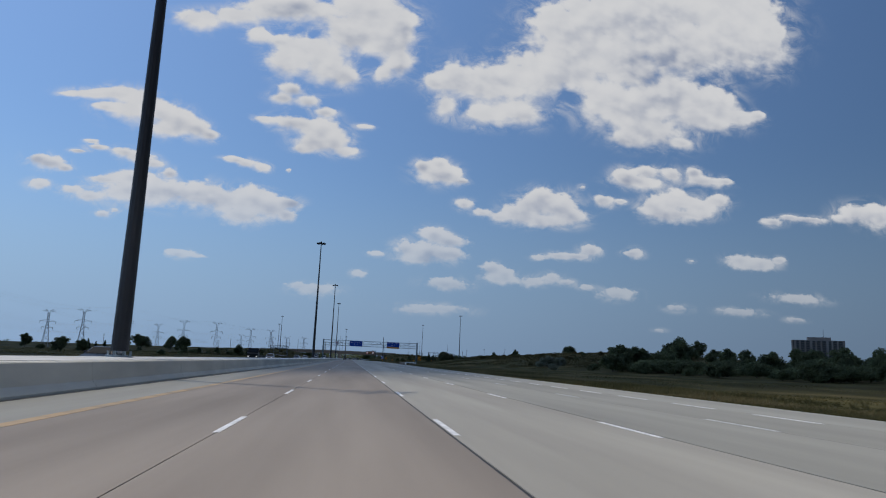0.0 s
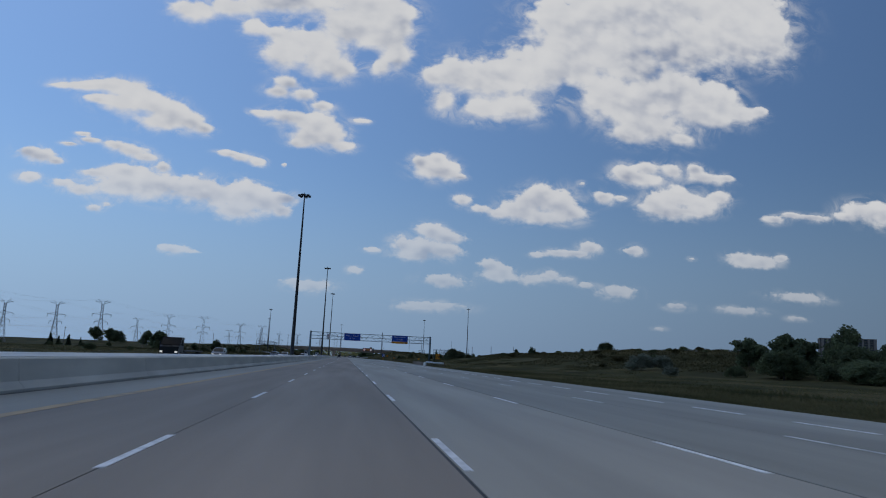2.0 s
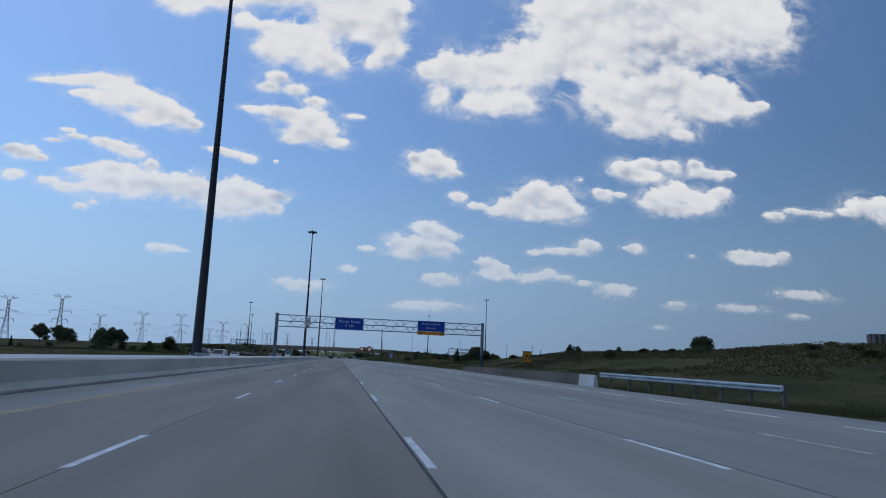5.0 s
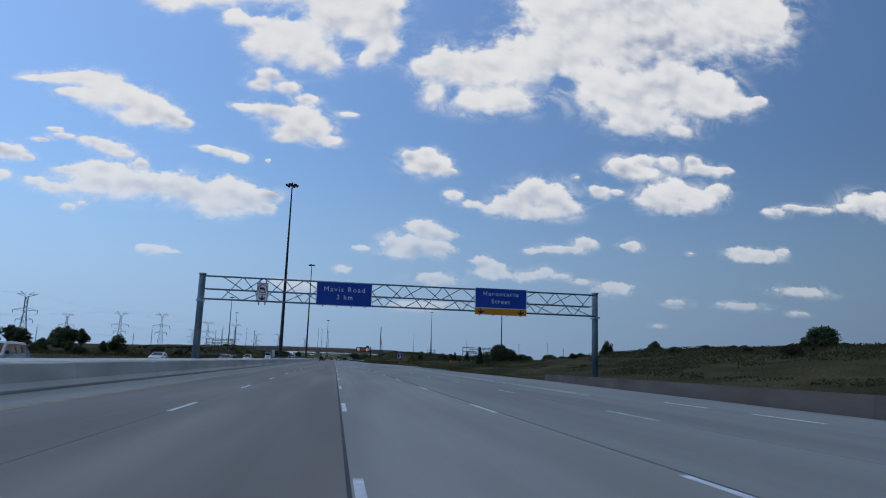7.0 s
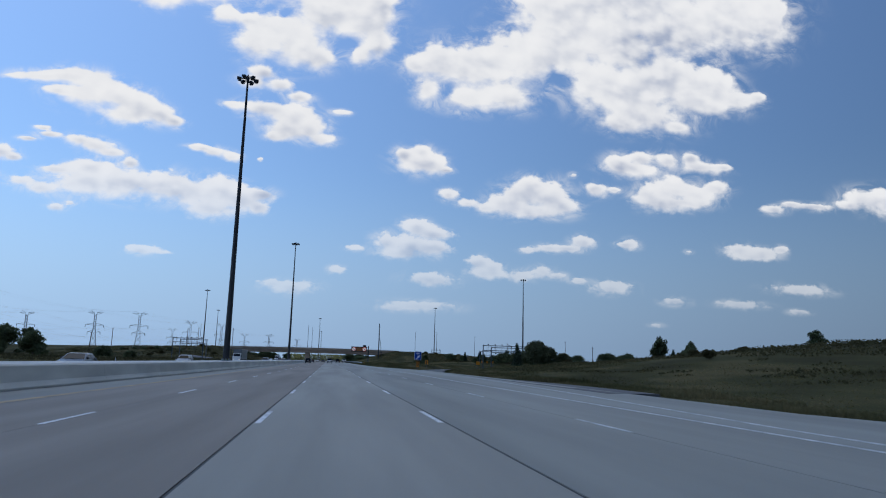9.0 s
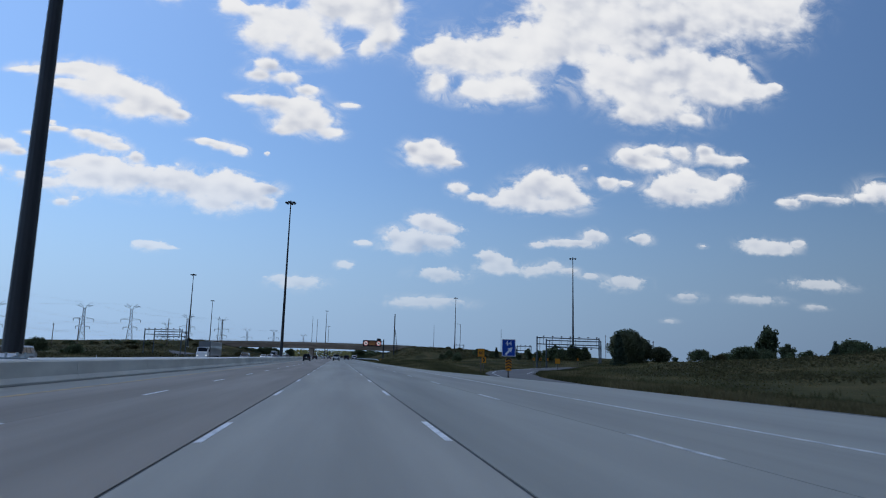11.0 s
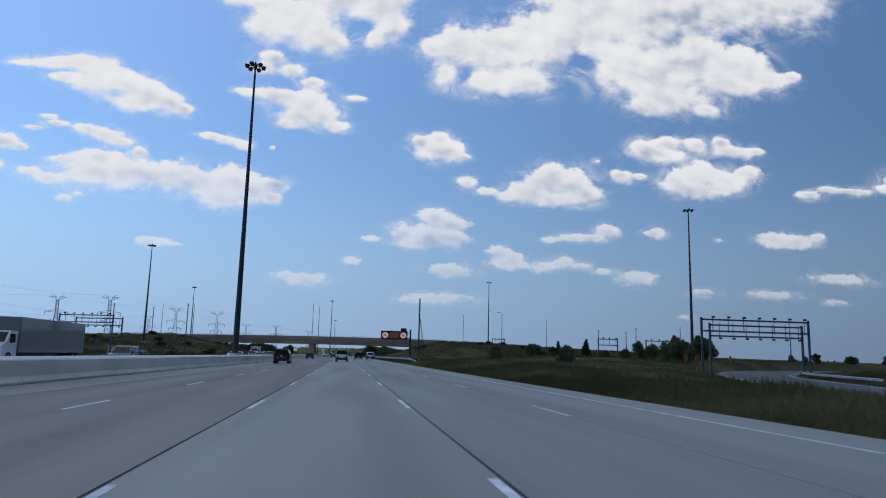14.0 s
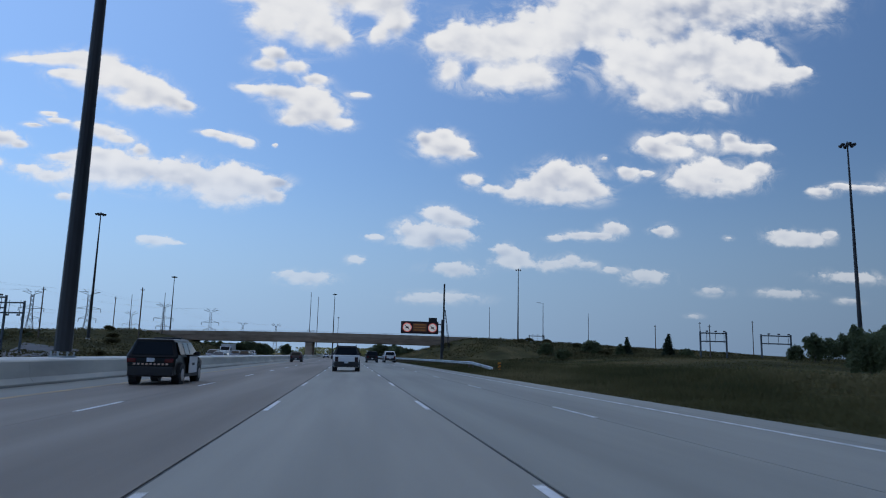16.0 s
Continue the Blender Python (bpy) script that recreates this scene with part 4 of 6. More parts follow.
def wires(a, b):
    t = thing("power_line", "thin sagging power cables strung between the towers", "power line", group="power lines")
    for f, w in ((0.985, 0.098), (0.61, 0.181), (0.45, 0.127)):
        for s in (1, -1):
            bm = B()
            ends = []
            for x, y, top in (a, b):
                z = land_z(x, y)
                h = top - z
                ends.append(Vector((x + s * w * h * 0.98, y + s * w * h * 0.2, z + f * h)))
            line = []
            for i in range(9):
                k = i / 8
                line.append(ends[0].lerp(ends[1], k) - Vector((0, 0, 4 * k * (1 - k) * 0.03 * (ends[1] - ends[0]).length)))
            bent_tube(bm, line, 0.03, 3)
            part("cable", bm, M_WIRE, t)


for a, b in ((0, 2), (0, 3), (1, 4), (2, 5), (3, 6), (4, 7), (5, 9), (6, 8), (9, 11), (8, 10), (11, 12)):
    wires(TOWERS[a], TOWERS[b])


# ------------------------------------------------------------ far apartment block and houses
def apartment_block(x, y, w, d, h, base):
    t = thing("apartment_building", "brown concrete slab apartment tower with dark window bays", "building", pose(x, y, base, 0, 0, -30))
    body = part("wall", box(B(), 0, w, 0, d, -4, h), surface("apartment_concrete", (0.1, 0.088, 0.078), (0.15, 0.13, 0.115), scale=0.05, fine=1), t)
    glass = plain("apartment_glass", (0.03, 0.035, 0.04), 0.2)
    pale = surface("pale_apartment_pier", (0.2, 0.18, 0.165), (0.27, 0.245, 0.225), scale=0.1, fine=2)
    floors = int(h / 3.0)
    win = None
    for k in range(floors):
        for i in range(9):
            m = pose(2.0 + i * (w - 4) / 9, 0, 1.0 + 3.0 * k)
            if win is None:
                win = part("window", box(B(), 1.6, (w - 4) / 9 - 1.2, -0.06, 0.3, 0, 1.9), glass, t)
                win.matrix_basis = m
            else:
                again(win, t, m)
    for i in range(10):
        part("pier", box(B(), 1.4 + i * (w - 4) / 9, (3.0 if i % 3 else 4.2) + i * (w - 4) / 9, -0.8, 0.0, 0, h), pale, t)
    roof = part("roof", box(B(), -0.3, w + 0.3, -0.8, d + 0.3, h, h + 0.8), pale, t)
    part("penthouse", box(B(), w * 0.3, w * 0.75, d * 0.2, d * 0.8, h + 0.8, h + 5), pale, roof)
    part("antenna", tube(B(), (w * 0.62, d * 0.5, h + 5), (w * 0.62, d * 0.5, h + 16), 0.25, 0.1, 6), M_MAST, roof)


apartment_block(576, 843, 60, 22, 48, 2)
apartment_block(690, 790, 40, 22, 36, 2)


# ------------------------------------------------------------ vehicles
def vehicle(name, label, category, x, y, z, body, L=4.7, W=1.9, H=1.75, shape="suv", away=True, lower=None, lit=False, group="", top=None, lamp=None, thin=False):
    t = thing(name, label, category, pose(x, y, z, 0, 0, 0 if away else 180), group)
    b, f = -L / 2, L / 2
    belt = 0.62 * H if shape != "sedan" else 0.66 * H
    if shape == "suv":
        prof = [(b + 0.06, 0.36), (b, 0.5), (b + 0.01, belt - 0.1), (b + 0.08, belt), (b + 0.3, H - 0.12), (b + 0.26, H - 0.02), (b + 0.55, H), (0.1, H + 0.02), (f - 1.95, H - 0.08), (f - 1.2, belt + 0.02), (f - 0.2, belt - 0.16), (f, belt - 0.4), (f - 0.02, 0.42), (f - 0.2, 0.3), (b + 0.3, 0.3)]
        roof, rear, wind = (b + 0.62, f - 1.95), ((b + 0.08, belt), (b + 0.3, H - 0.12)), ((f - 1.95, H - 0.08), (f - 1.2, belt + 0.02))
    elif shape == "van":
        prof = [(b + 0.04, 0.36), (b, 0.5), (b, belt - 0.1), (b + 0.03, belt), (b + 0.2, H - 0.1), (b + 0.4, H), (0.5, H), (f - 1.5, H - 0.1), (f - 0.85, belt), (f - 0.15, belt - 0.25), (f, belt - 0.5), (f, 0.42), (f - 0.15, 0.3), (b + 0.3, 0.3)]
        roof, rear, wind = (b + 0.4, f - 1.5), ((b + 0.03, belt), (b + 0.2, H - 0.1)), ((f - 1.5, H - 0.1), (f - 0.85, belt))
    else:
        prof = [(b + 0.06, 0.34), (b, 0.5), (b + 0.04, belt - 0.06), (b + 0.62, belt + 0.02), (b + 1.2, H - 0.04), (b + 1.6, H), (f - 2.4, H), (f - 2.1, H - 0.04), (f - 1.3, belt), (f - 0.2, belt - 0.18), (f, belt - 0.4), (f - 0.02, 0.4), (f - 0.2, 0.28), (b + 0.3, 0.28)]
        roof, rear, wind = (b + 1.6, f - 2.1), ((b + 0.62, belt + 0.02), (b + 1.2, H - 0.04)), ((f - 2.1, H - 0.04), (f - 1.3, belt))

    def hw(z):
        if z <= belt:
            return W / 2 * (0.95 + 0.05 * min(1, max(0, (z - 0.3) / 0.3)))
        return W / 2 * (1 - 0.25 * (z - belt) / (H - belt))

    bm = B()
    left = [bm.verts.new((-hw(q), p, q)) for p, q in prof]
    right = [bm.verts.new((hw(q), p, q)) for p, q in prof]
    k = len(prof)
    bm.faces.new(left)
    bm.faces.new(right[::-1])
    for i in range(k):
        bm.faces.new((left[i], right[i], right[(i + 1) % k], left[(i + 1) % k]))
    bmesh.ops.recalc_face_normals(bm, faces=bm.faces[:])
    bmesh.ops.bevel(bm, geom=bm.edges[:], offset=0.085, segments=3, profile=0.55, affect="EDGES")
    shell = part("body", bm, body, t)
    if top:
        shell.data.materials.append(top)
    for q in shell.data.polygons:
        q.use_smooth = q.area < 0.2
        if top and q.center.z > belt + 0.04:
            q.material_index = 1

    def pane(name, corners, n):
        bm = B()
        c = [Vector(v) for v in corners]
        o = Vector(n).normalized() * 0.02
        lo, hi = [bm.verts.new(v - o) for v in c], [bm.verts.new(v + o) for v in c]
        m = len(c)
        for i in range(m):
            bm.faces.new((lo[i], lo[(i + 1) % m], hi[(i + 1) % m], hi[i]))
        bm.faces.new(hi)
        bm.faces.new(lo[::-1])
        bmesh.ops.recalc_face_normals(bm, faces=bm.faces[:])
        return part(name, bm, M_GLASS, t)

    for name, (p, q) in (("rear_window", rear), ("windscreen", wind)):
        lo, hi = sorted((p, q), key=lambda a: a[1])
        a = [lo[0] + (hi[0] - lo[0]) * s for s in (0.08, 0.96)]
        zz = [lo[1] + (hi[1] - lo[1]) * s for s in (0.08, 0.96)]
        n = (0, -(hi[1] - lo[1]) if name == "rear_window" else (hi[1] - lo[1]), abs(hi[0] - lo[0]))
        pane(name, [(-hw(zz[0]) + 0.12, a[0], zz[0]), (hw(zz[0]) - 0.12, a[0], zz[0]), (hw(zz[1]) - 0.12, a[1], zz[1]), (-hw(zz[1]) + 0.12, a[1], zz[1])], n)
    z0, z1 = belt + 0.07, H - 0.13
    ya, yb = rear[1][0] + 0.22, wind[0][0] - 0.02
    lowb = wind[1][0] - 0.2
    mids = [ya, ya + (yb - ya) * 0.3, ya + (yb - ya) * 0.64, yb] if shape != "sedan" else [ya, ya + (yb - ya) * 0.5, yb]
    for s in (1, -1):
        for i in range(len(mids) - 1):
            a, b2 = mids[i] + 0.05, mids[i + 1] - 0.05
            la = a - (0.22 if i == 0 and shape == "sedan" else 0.0)
            lb = lowb if i == len(mids) - 2 else b2
            pane("side_window", [(s * hw(z0), la, z0), (s * hw(z0), lb, z0), (s * hw(z1), b2, z1), (s * hw(z1), a, z1)], (s, 0, 0.25))
        part("mirror", box(B(), s * (W / 2 + 0.02) - 0.1, s * (W / 2 + 0.02) + 0.1, wind[1][0] - 0.45, wind[1][0] - 0.3, belt + 0.02, belt + 0.2, 0.03), M_TRIM, t)
        part("sill_trim", box(B(), s * W / 2 - 0.04, s * W / 2 + 0.01, b + 1.2, f - 1.2, 0.28, 0.4, 0.01), M_TRIM, t)
        # lamps
        tall = 0.13 if thin else 0.34 if shape != "sedan" else 0.2
        part("tail_lamp", box(B(), s * (W / 2 - 0.2) - (0.22 if thin else 0.12), s * (W / 2 - 0.2) + 0.14, b - 0.025, b + 0.1, belt - 0.12 - tall, belt - 0.1, 0.025), lamp or (M_TAIL_LIT if lit and s < 0 else M_TAIL), t)
        part("headlamp", box(B(), s * (W / 2 - 0.28) - 0.2, s * (W / 2 - 0.28) + 0.2, f - 0.14, f + 0.015, belt - 0.48, belt - 0.3, 0.03), M_HEAD_LIT if lit and not away else M_HEAD, t)
        for yy in (b + 0.95, f - 0.95):
            r = 0.37 if shape != "sedan" else 0.32
            tyre = part("wheel", tube(B(), (s * (W / 2 - 0.22), yy, r), (s * (W / 2 + 0.015), yy, r), r, None, 20), M_RUBBER, t)
            part("rim", tube(B(), (s * (W / 2 + 0.005), yy, r), (s * (W / 2 + 0.03), yy, r), r * 0.66, r * 0.6, 14), M_RIM, tyre)
            part("wheel_arch", tube(B(), (s * (W / 2 - 0.3), yy, r + 0.04), (s * (W / 2 + 0.006), yy, r + 0.04), r + 0.08, None, 20), M_TRIM, t)
    part("rear_bumper", box(B(), -W / 2 + 0.04, W / 2 - 0.04, b - 0.07, b + 0.15, 0.34, 0.34 + 0.2 * H, 0.04), lower or M_TRIM, t)
    part("front_bumper", box(B(), -W / 2 + 0.04, W / 2 - 0.04, f - 0.15, f + 0.06, 0.32, 0.6, 0.04), lower or body, t)
    part("grille", box(B(), -0.5, 0.5, f - 0.05, f + 0.03, belt - 0.5, belt - 0.32, 0.01), M_TRIM, t)
    part("licence_plate", box(B(), -0.16, 0.16, b - 0.1, b - 0.072, belt - (0.22 if thin else 0.55), belt - (0.07 if thin else 0.4)), M_PLATE, t)
    # corners drawn in towards both ends
    for o in [c for c in t.children_recursive if c.type == "MESH"]:
        for v in o.data.vertices:
            v.co.x *= 1 - 0.1 * min(1.0, abs(v.co.y) / (L / 2)) ** 6
    return t


# traffic going the same way
suv = vehicle("white_suv", "white four-wheel-drive with a dark lower bumper and tinted windows", "car", 1.68, 552.2, road_z(1.7), P_WHITE, 4.6, 1.95, 1.83, "suv", top=M_TRIM, lamp=M_TAIL_DARK)
for s in (1, -1):
    part("roof_rail", box(B(), s * 0.66 - 0.03, s * 0.66 + 0.03, -1.6, 0.2, 1.83, 1.9, 0.01), M_TRIM, suv)
police = vehicle("patrol_car", "black and white patrol SUV with a low roof light bar", "car", -5.72, 530.6, road_z(-5.7), P_BLACK, 5.0, 1.95, 1.78, "suv", thin=True)
for s in (1, -1):
    part("front_door", box(B(), s * 0.975 - 0.012, s * 0.975 + 0.012, -0.45, 1.05, 0.42, 1.1, 0.005), P_WHITE, police, "white door")
    part("door_marking", box(B(), s * 0.99 - 0.004, s * 0.99 + 0.004, 0.0, 0.5, 0.74, 0.84), M_TRIM, police)
part("light_bar", box(B(), -0.55, 0.55, -0.35, -0.05, 1.8, 1.87, 0.03), M_TRIM, police)
for i in range(9):
    part("reflector_stripe", box(B(), -0.64 + 0.15 * i, -0.57 + 0.15 * i, -2.55, -2.48, 0.76, 0.83), M_REFLECT, police)
vehicle("hatchback", "dark maroon hatchback with a sloping tail", "car", -6.3, 612, road_z(-6.3), P_DARKRED, 4.4, 1.85, 1.55, "suv")
vehicle("dark_suv", "black sport utility car", "car", 5.4, 609, road_z(5.4), P_BLACK, 4.6, 1.9, 1.72, "suv")
vehicle("white_minivan", "white minivan with a large rear window", "car", 8.25, 611, road_z(8.2), P_WHITE, 4.9, 1.9, 1.75, "van")
vehicle("sedan", "blue sedan far ahead on the motorway", "car", -1.9, 690, road_z(-1.9), P_NAVY, 4.7, 1.85, 1.45, "sedan", group="traffic ahead")
vehicle("sedan", "white sedan far ahead on the motorway", "car", -5.6, 735, road_z(-5.6), P_WHITE, 4.7, 1.85, 1.45, "sedan", group="traffic ahead")
vehicle("minivan", "silver minivan far ahead on the motorway", "car", 1.9, 745, road_z(1.9), P_SILVER, 4.9, 1.9, 1.75, "van", group="traffic ahead")
vehicle("suv", "grey sport utility car beyond the bridge", "car", 5.3, 842, road_z(5.3), P_GREY, 4.7, 1.9, 1.75, "suv", group="traffic ahead")
vehicle("suv", "red sport utility car beyond the bridge", "car", 1.8, 905, road_z(1.8), P_RED, 4.7, 1.9, 1.75, "suv", group="traffic ahead")
# oncoming traffic beyond the barrier
OZ = -0.24
for x, y, name, label, p, shape, h, lit in (
        (-18.4, 50, "sedan", "black sedan beyond the barrier with a lit lamp", P_BLACK, "sedan", 1.5, True),
        (-22.0, 182, "suv", "dark green-grey sport utility car beyond the barrier", P_GREY, "suv", 1.8, True),
        (-18.4, 264, "suv", "silver sport utility car beyond the barrier", P_SILVER, "suv", 1.75, False),
        (-22.1, 272, "minivan", "blue-grey minivan beyond the barrier", P_NAVY, "van", 1.8, False),
        (-25.7, 330, "sedan", "white sedan beyond the barrier", P_WHITE, "sedan", 1.5, False),
        (-18.4, 345, "sedan", "dark sedan beyond the barrier with lit lamps", P_GREY, "sedan", 1.5, True),
        (-22.0, 405, "suv", "silver crossover beyond the barrier with lit lamps", P_SILVER, "suv", 1.65, True),
        (-18.3, 508, "suv", "dark sport utility car beyond the barrier", P_NAVY, "suv", 1.75, False),
        (-22.0, 604, "sedan", "silver sedan beyond the barrier", P_SILVER, "sedan", 1.5, False),
        (-18.4, 613, "sedan", "grey sedan beyond the barrier", P_GREY, "sedan", 1.45, False),
        (-22.1, 628, "minivan", "dark red minivan beyond the barrier", P_DARKRED, "van", 1.8, False),
        (-25.7, 618, "sedan", "white sedan beyond the barrier with lit lamps", P_WHITE, "sedan", 1.5, True),
        (-22.0, 652, "suv", "dark blue sport utility car beyond the barrier", P_NAVY, "suv", 1.75, False),
        (-18.4, 640, "suv", "black sport utility car beyond the barrier", P_BLACK, "suv", 1.75, True),
        (-22.0, 672, "sedan", "silver hatch beyond the barrier near the bridge", P_SILVER, "sedan", 1.5, True),
        (-25.7, 705, "minivan", "white van beyond the barrier near the bridge", P_WHITE, "van", 1.9, False)):
    vehicle(name, label, "car", x, y, OZ, p, 4.7, 1.88, h, shape, away=False, lit=lit, group="oncoming traffic")


def truck(x, y, cab, cargo, label, flat=False, L=9.0, H=3.4):
    t = thing("truck", label, "truck", pose(x, y, OZ, 0, 0, 180), group="oncoming traffic")
    c = part("cab", prism(B(), [(L / 2 - 2.6, 0.5), (L / 2 - 2.6, 2.7), (L / 2 - 1.3, 2.7), (L / 2 - 0.7, 1.75), (L / 2 - 0.05, 1.55), (L / 2, 0.5)], "x", -1.1, 1.1), cab, t)
    part("windscreen", prism(B(), [(L / 2 - 1.24, 2.6), (L / 2 - 1.2, 2.6), (L / 2 - 0.68, 1.8), (L / 2 - 0.72, 1.8)], "x", -0.95, 0.95), M_GLASS, c)
    for s in (1, -1):
        part("side_window", box(B(), s * 1.1 - 0.015, s * 1.1 + 0.015, L / 2 - 2.2, L / 2 - 1.25, 1.75, 2.45), M_GLASS, c)
        part("headlamp", box(B(), s * 0.85 - 0.15, s * 0.85 + 0.15, L / 2 - 0.08, L / 2 + 0.02, 0.85, 1.05, 0.02), M_HEAD_LIT, c)
        part("mirror", box(B(), s * 1.3 - 0.08, s * 1.3 + 0.08, L / 2 - 1.2, L / 2 - 1.1, 1.7, 2.2), M_TRIM, c)
    if flat:
        part("flatbed", box(B(), -1.2, 1.2, -L / 2, L / 2 - 2.7, 1.0, 1.2, 0.03), cargo, t)
    else:
        part("cargo_box", box(B(), -1.22, 1.22, -L / 2, L / 2 - 2.7, 0.95, H, 0.04), cargo, t)
        part("side_band", box(B(), 1.22, 1.235, -L / 2 + 0.3, L / 2 - 3.0, 1.05, 1.35), P_WHITE, t)
    part("chassis", box(B(), -0.5, 0.5, -L / 2 + 0.2, L / 2 - 0.3, 0.55, 0.9), M_TRIM, t)
    for yy in (L / 2 - 1.2, -L / 2 + 1.2, -L / 2 + 2.4):
        for s in (1, -1):
            w = part("wheel", tube(B(), (s * 0.75, yy, 0.5), (s * 1.15, yy, 0.5), 0.5, None, 18), M_RUBBER, t)
            part("rim", tube(B(), (s * 1.14, yy, 0.5), (s * 1.17, yy, 0.5), 0.3, 0.26, 12), M_RIM, w)


truck(-22.0, 156, P_BLACK, M_TRIM, "black flatbed truck beyond the barrier", True, 14)
truck(-25.8, 507, P_WHITE, P_GREY, "white lorry with a long dark grey box body beyond the barrier", False, 17, 3.9)
truck(-25.8, 664, P_WHITE, P_SILVER, "white recovery truck with a patterned box body beyond the barrier", False, 8, 3.2)


# ------------------------------------------------------------ trees and bushes
def quad(verts, faces, c, s, rng):
    n = Vector((rng.gauss(0, 1), rng.gauss(0, 1), rng.gauss(0, 1) + 0.5)).normalized()
    a = n.orthogonal().normalized()
    a.rotate(Matrix.Rotation(rng.uniform(0, 6.28), 3, n))
    b = n.cross(a)
    k = len(verts)
    verts += [tuple(c + a * s * 0.6 - b * s * 0.25), tuple(c + b * s * 0.5), tuple(c - a * s * 0.6 - b * s * 0.2), tuple(c - b * s * 0.55 + a * s * 0.1)]
    faces.append((k, k + 1, k + 2, k + 3))


def crown_mesh(name, lobes, count, size, seed, material, ragged=0.32, gap=-0.28):
    """Leaves in lobes (x, y, z, rx, rz), thinner inside, with ragged edges and gaps."""
    rng = random.Random(seed)
    verts, faces = [], []
    weights = [l[3] * l[3] * l[4] for l in lobes]
    for _ in range(count):
        x, y, z, r, rz = rng.choices(lobes, weights)[0]
        d = Vector((rng.gauss(0, 1), rng.gauss(0, 1), rng.gauss(0, 1))).normalized()
        k = rng.random() ** 0.45
        rag = 1.0 + ragged * noise.noise(d * 2.3 + Vector((seed, x, z)))
        if noise.noise(Vector((x, y, z)) + d * 3.1 * r) < gap:
            continue
        p = Vector((x + d.x * r * k * rag, y + d.y * r * k * rag, z + d.z * rz * k * rag))
        quad(verts, faces, p, size * rng.uniform(0.55, 1.35), rng)
    me = bpy.data.meshes.new(name)
    me.from_pydata(verts, [], faces)
    me.materials.append(material)
    return me


def trunk_mesh(h, r, limbs, seed):
    rng = random.Random(seed)
    bm = B()
    tube(bm, (0, 0, -0.6), (0.02 * h, 0, h * 0.45), r, r * 0.6, 8)
    for i in range(limbs):
        a = 2 * math.pi * i / limbs + rng.uniform(-0.4, 0.4)
        z = h * rng.uniform(0.25, 0.45)
        tube(bm, (0, 0, z), (h * 0.24 * math.cos(a), h * 0.24 * math.sin(a), z + h * rng.uniform(0.2, 0.38)), r * 0.4, r * 0.12, 5)
    me = bpy.data.meshes.new("trunk")
    bm.to_mesh(me)
    bm.free()
    me.materials.append(M_BARK)
    return me


KINDS = {}
for key, seed, n in (("tree_a", 1, 7000), ("tree_b", 2, 7000), ("tree_c", 3, 6600)):
    rng = random.Random(seed)
    lobes = [(0, 0, 0.56, 0.31, 0.34)]
    for i in range(7):
        a = 2 * math.pi * i / 7 + rng.uniform(-0.3, 0.3)
        lobes.append((0.27 * math.cos(a), 0.27 * math.sin(a), rng.uniform(0.24, 0.76), rng.uniform(0.15, 0.23), rng.uniform(0.14, 0.22)))
    lobes.append((0.03, 0, 0.86, 0.16, 0.13))
    KINDS[key] = (trunk_mesh(1.0, 0.028, 6, seed), crown_mesh("crown", lobes, n, 0.046, seed, M_LEAF))
for key, seed, m in (("bush_a", 11, M_LEAF), ("bush_b", 12, M_LEAF), ("shrub_pale", 13, M_LEAF_PALE), ("scrub_a", 14, M_SCRUB), ("scrub_b", 15, M_SCRUB)):
    rng = random.Random(seed)
    lobes = [(0.0, 0.0, 0.5, 0.45, 0.4)]
    for i in range(13):
        a, r = 2.4 * i + rng.uniform(-0.3, 0.3), 0.52 * math.sqrt((i + 0.5) / 13)
        lobes.append((r * math.cos(a), r * math.sin(a), 0.66 * math.sqrt(max(0.03, 1 - (r / 0.56) ** 2)) + rng.uniform(-0.06, 0.08), rng.uniform(0.17, 0.27), rng.uniform(0.16, 0.26)))
    KINDS[key] = (trunk_mesh(0.7, 0.03, 5, seed), crown_mesh("crown", lobes, 8000, 0.046, seed, m))
rng = random.Random(17)
lobes = [(0.0, 0.0, 0.42, 0.5, 0.5)]
for i in range(22):
    a, f = 2.4 * i, (i + 0.5) / 22
    r = 0.5 * math.sqrt(f)
    lobes.append((r * math.cos(a), r * math.sin(a), 0.16 + 0.66 * math.sqrt(1 - 0.96 * f) + rng.uniform(-0.03, 0.03), 0.17, 0.15))
KINDS["dome"] = (trunk_mesh(0.6, 0.03, 5, 17), crown_mesh("crown", lobes, 15000, 0.036, 17, M_LEAF_MID, 0.14, -0.6))
for key, seed in (("conifer_a", 21), ("conifer_b", 22)):
    rng = random.Random(seed)
    lobes = []
    for i in range(11):
        z = 0.08 + 0.08 * i
        lobes.append((rng.uniform(-0.02, 0.02), rng.uniform(-0.02, 0.02), z, 0.23 * (1 - z) + 0.025, 0.075))
    KINDS[key] = (trunk_mesh(1.0, 0.02, 0, seed), crown_mesh("crown", lobes, 4200, 0.042, seed, M_CONIFER))


def plant(kind, x, y, h, label, wide=1.0, group="", name="tree"):
    t = thing(name, label, "tree" if name == "tree" else "bush", pose(x, y, land_z(x, y) - 0.05, 0, 0, (x * 37 + y * 91) % 360), group)
    t.scale = (h * wide, h * wide, h)
    for n, me in zip(("trunk", "crown"), KINDS[kind]):
        o = new(n, me)
        o.parent = t
    return t


DARK = "dark green broadleaf tree standing in rough grass"
BUSH = "dense dark green bush in rough grass"
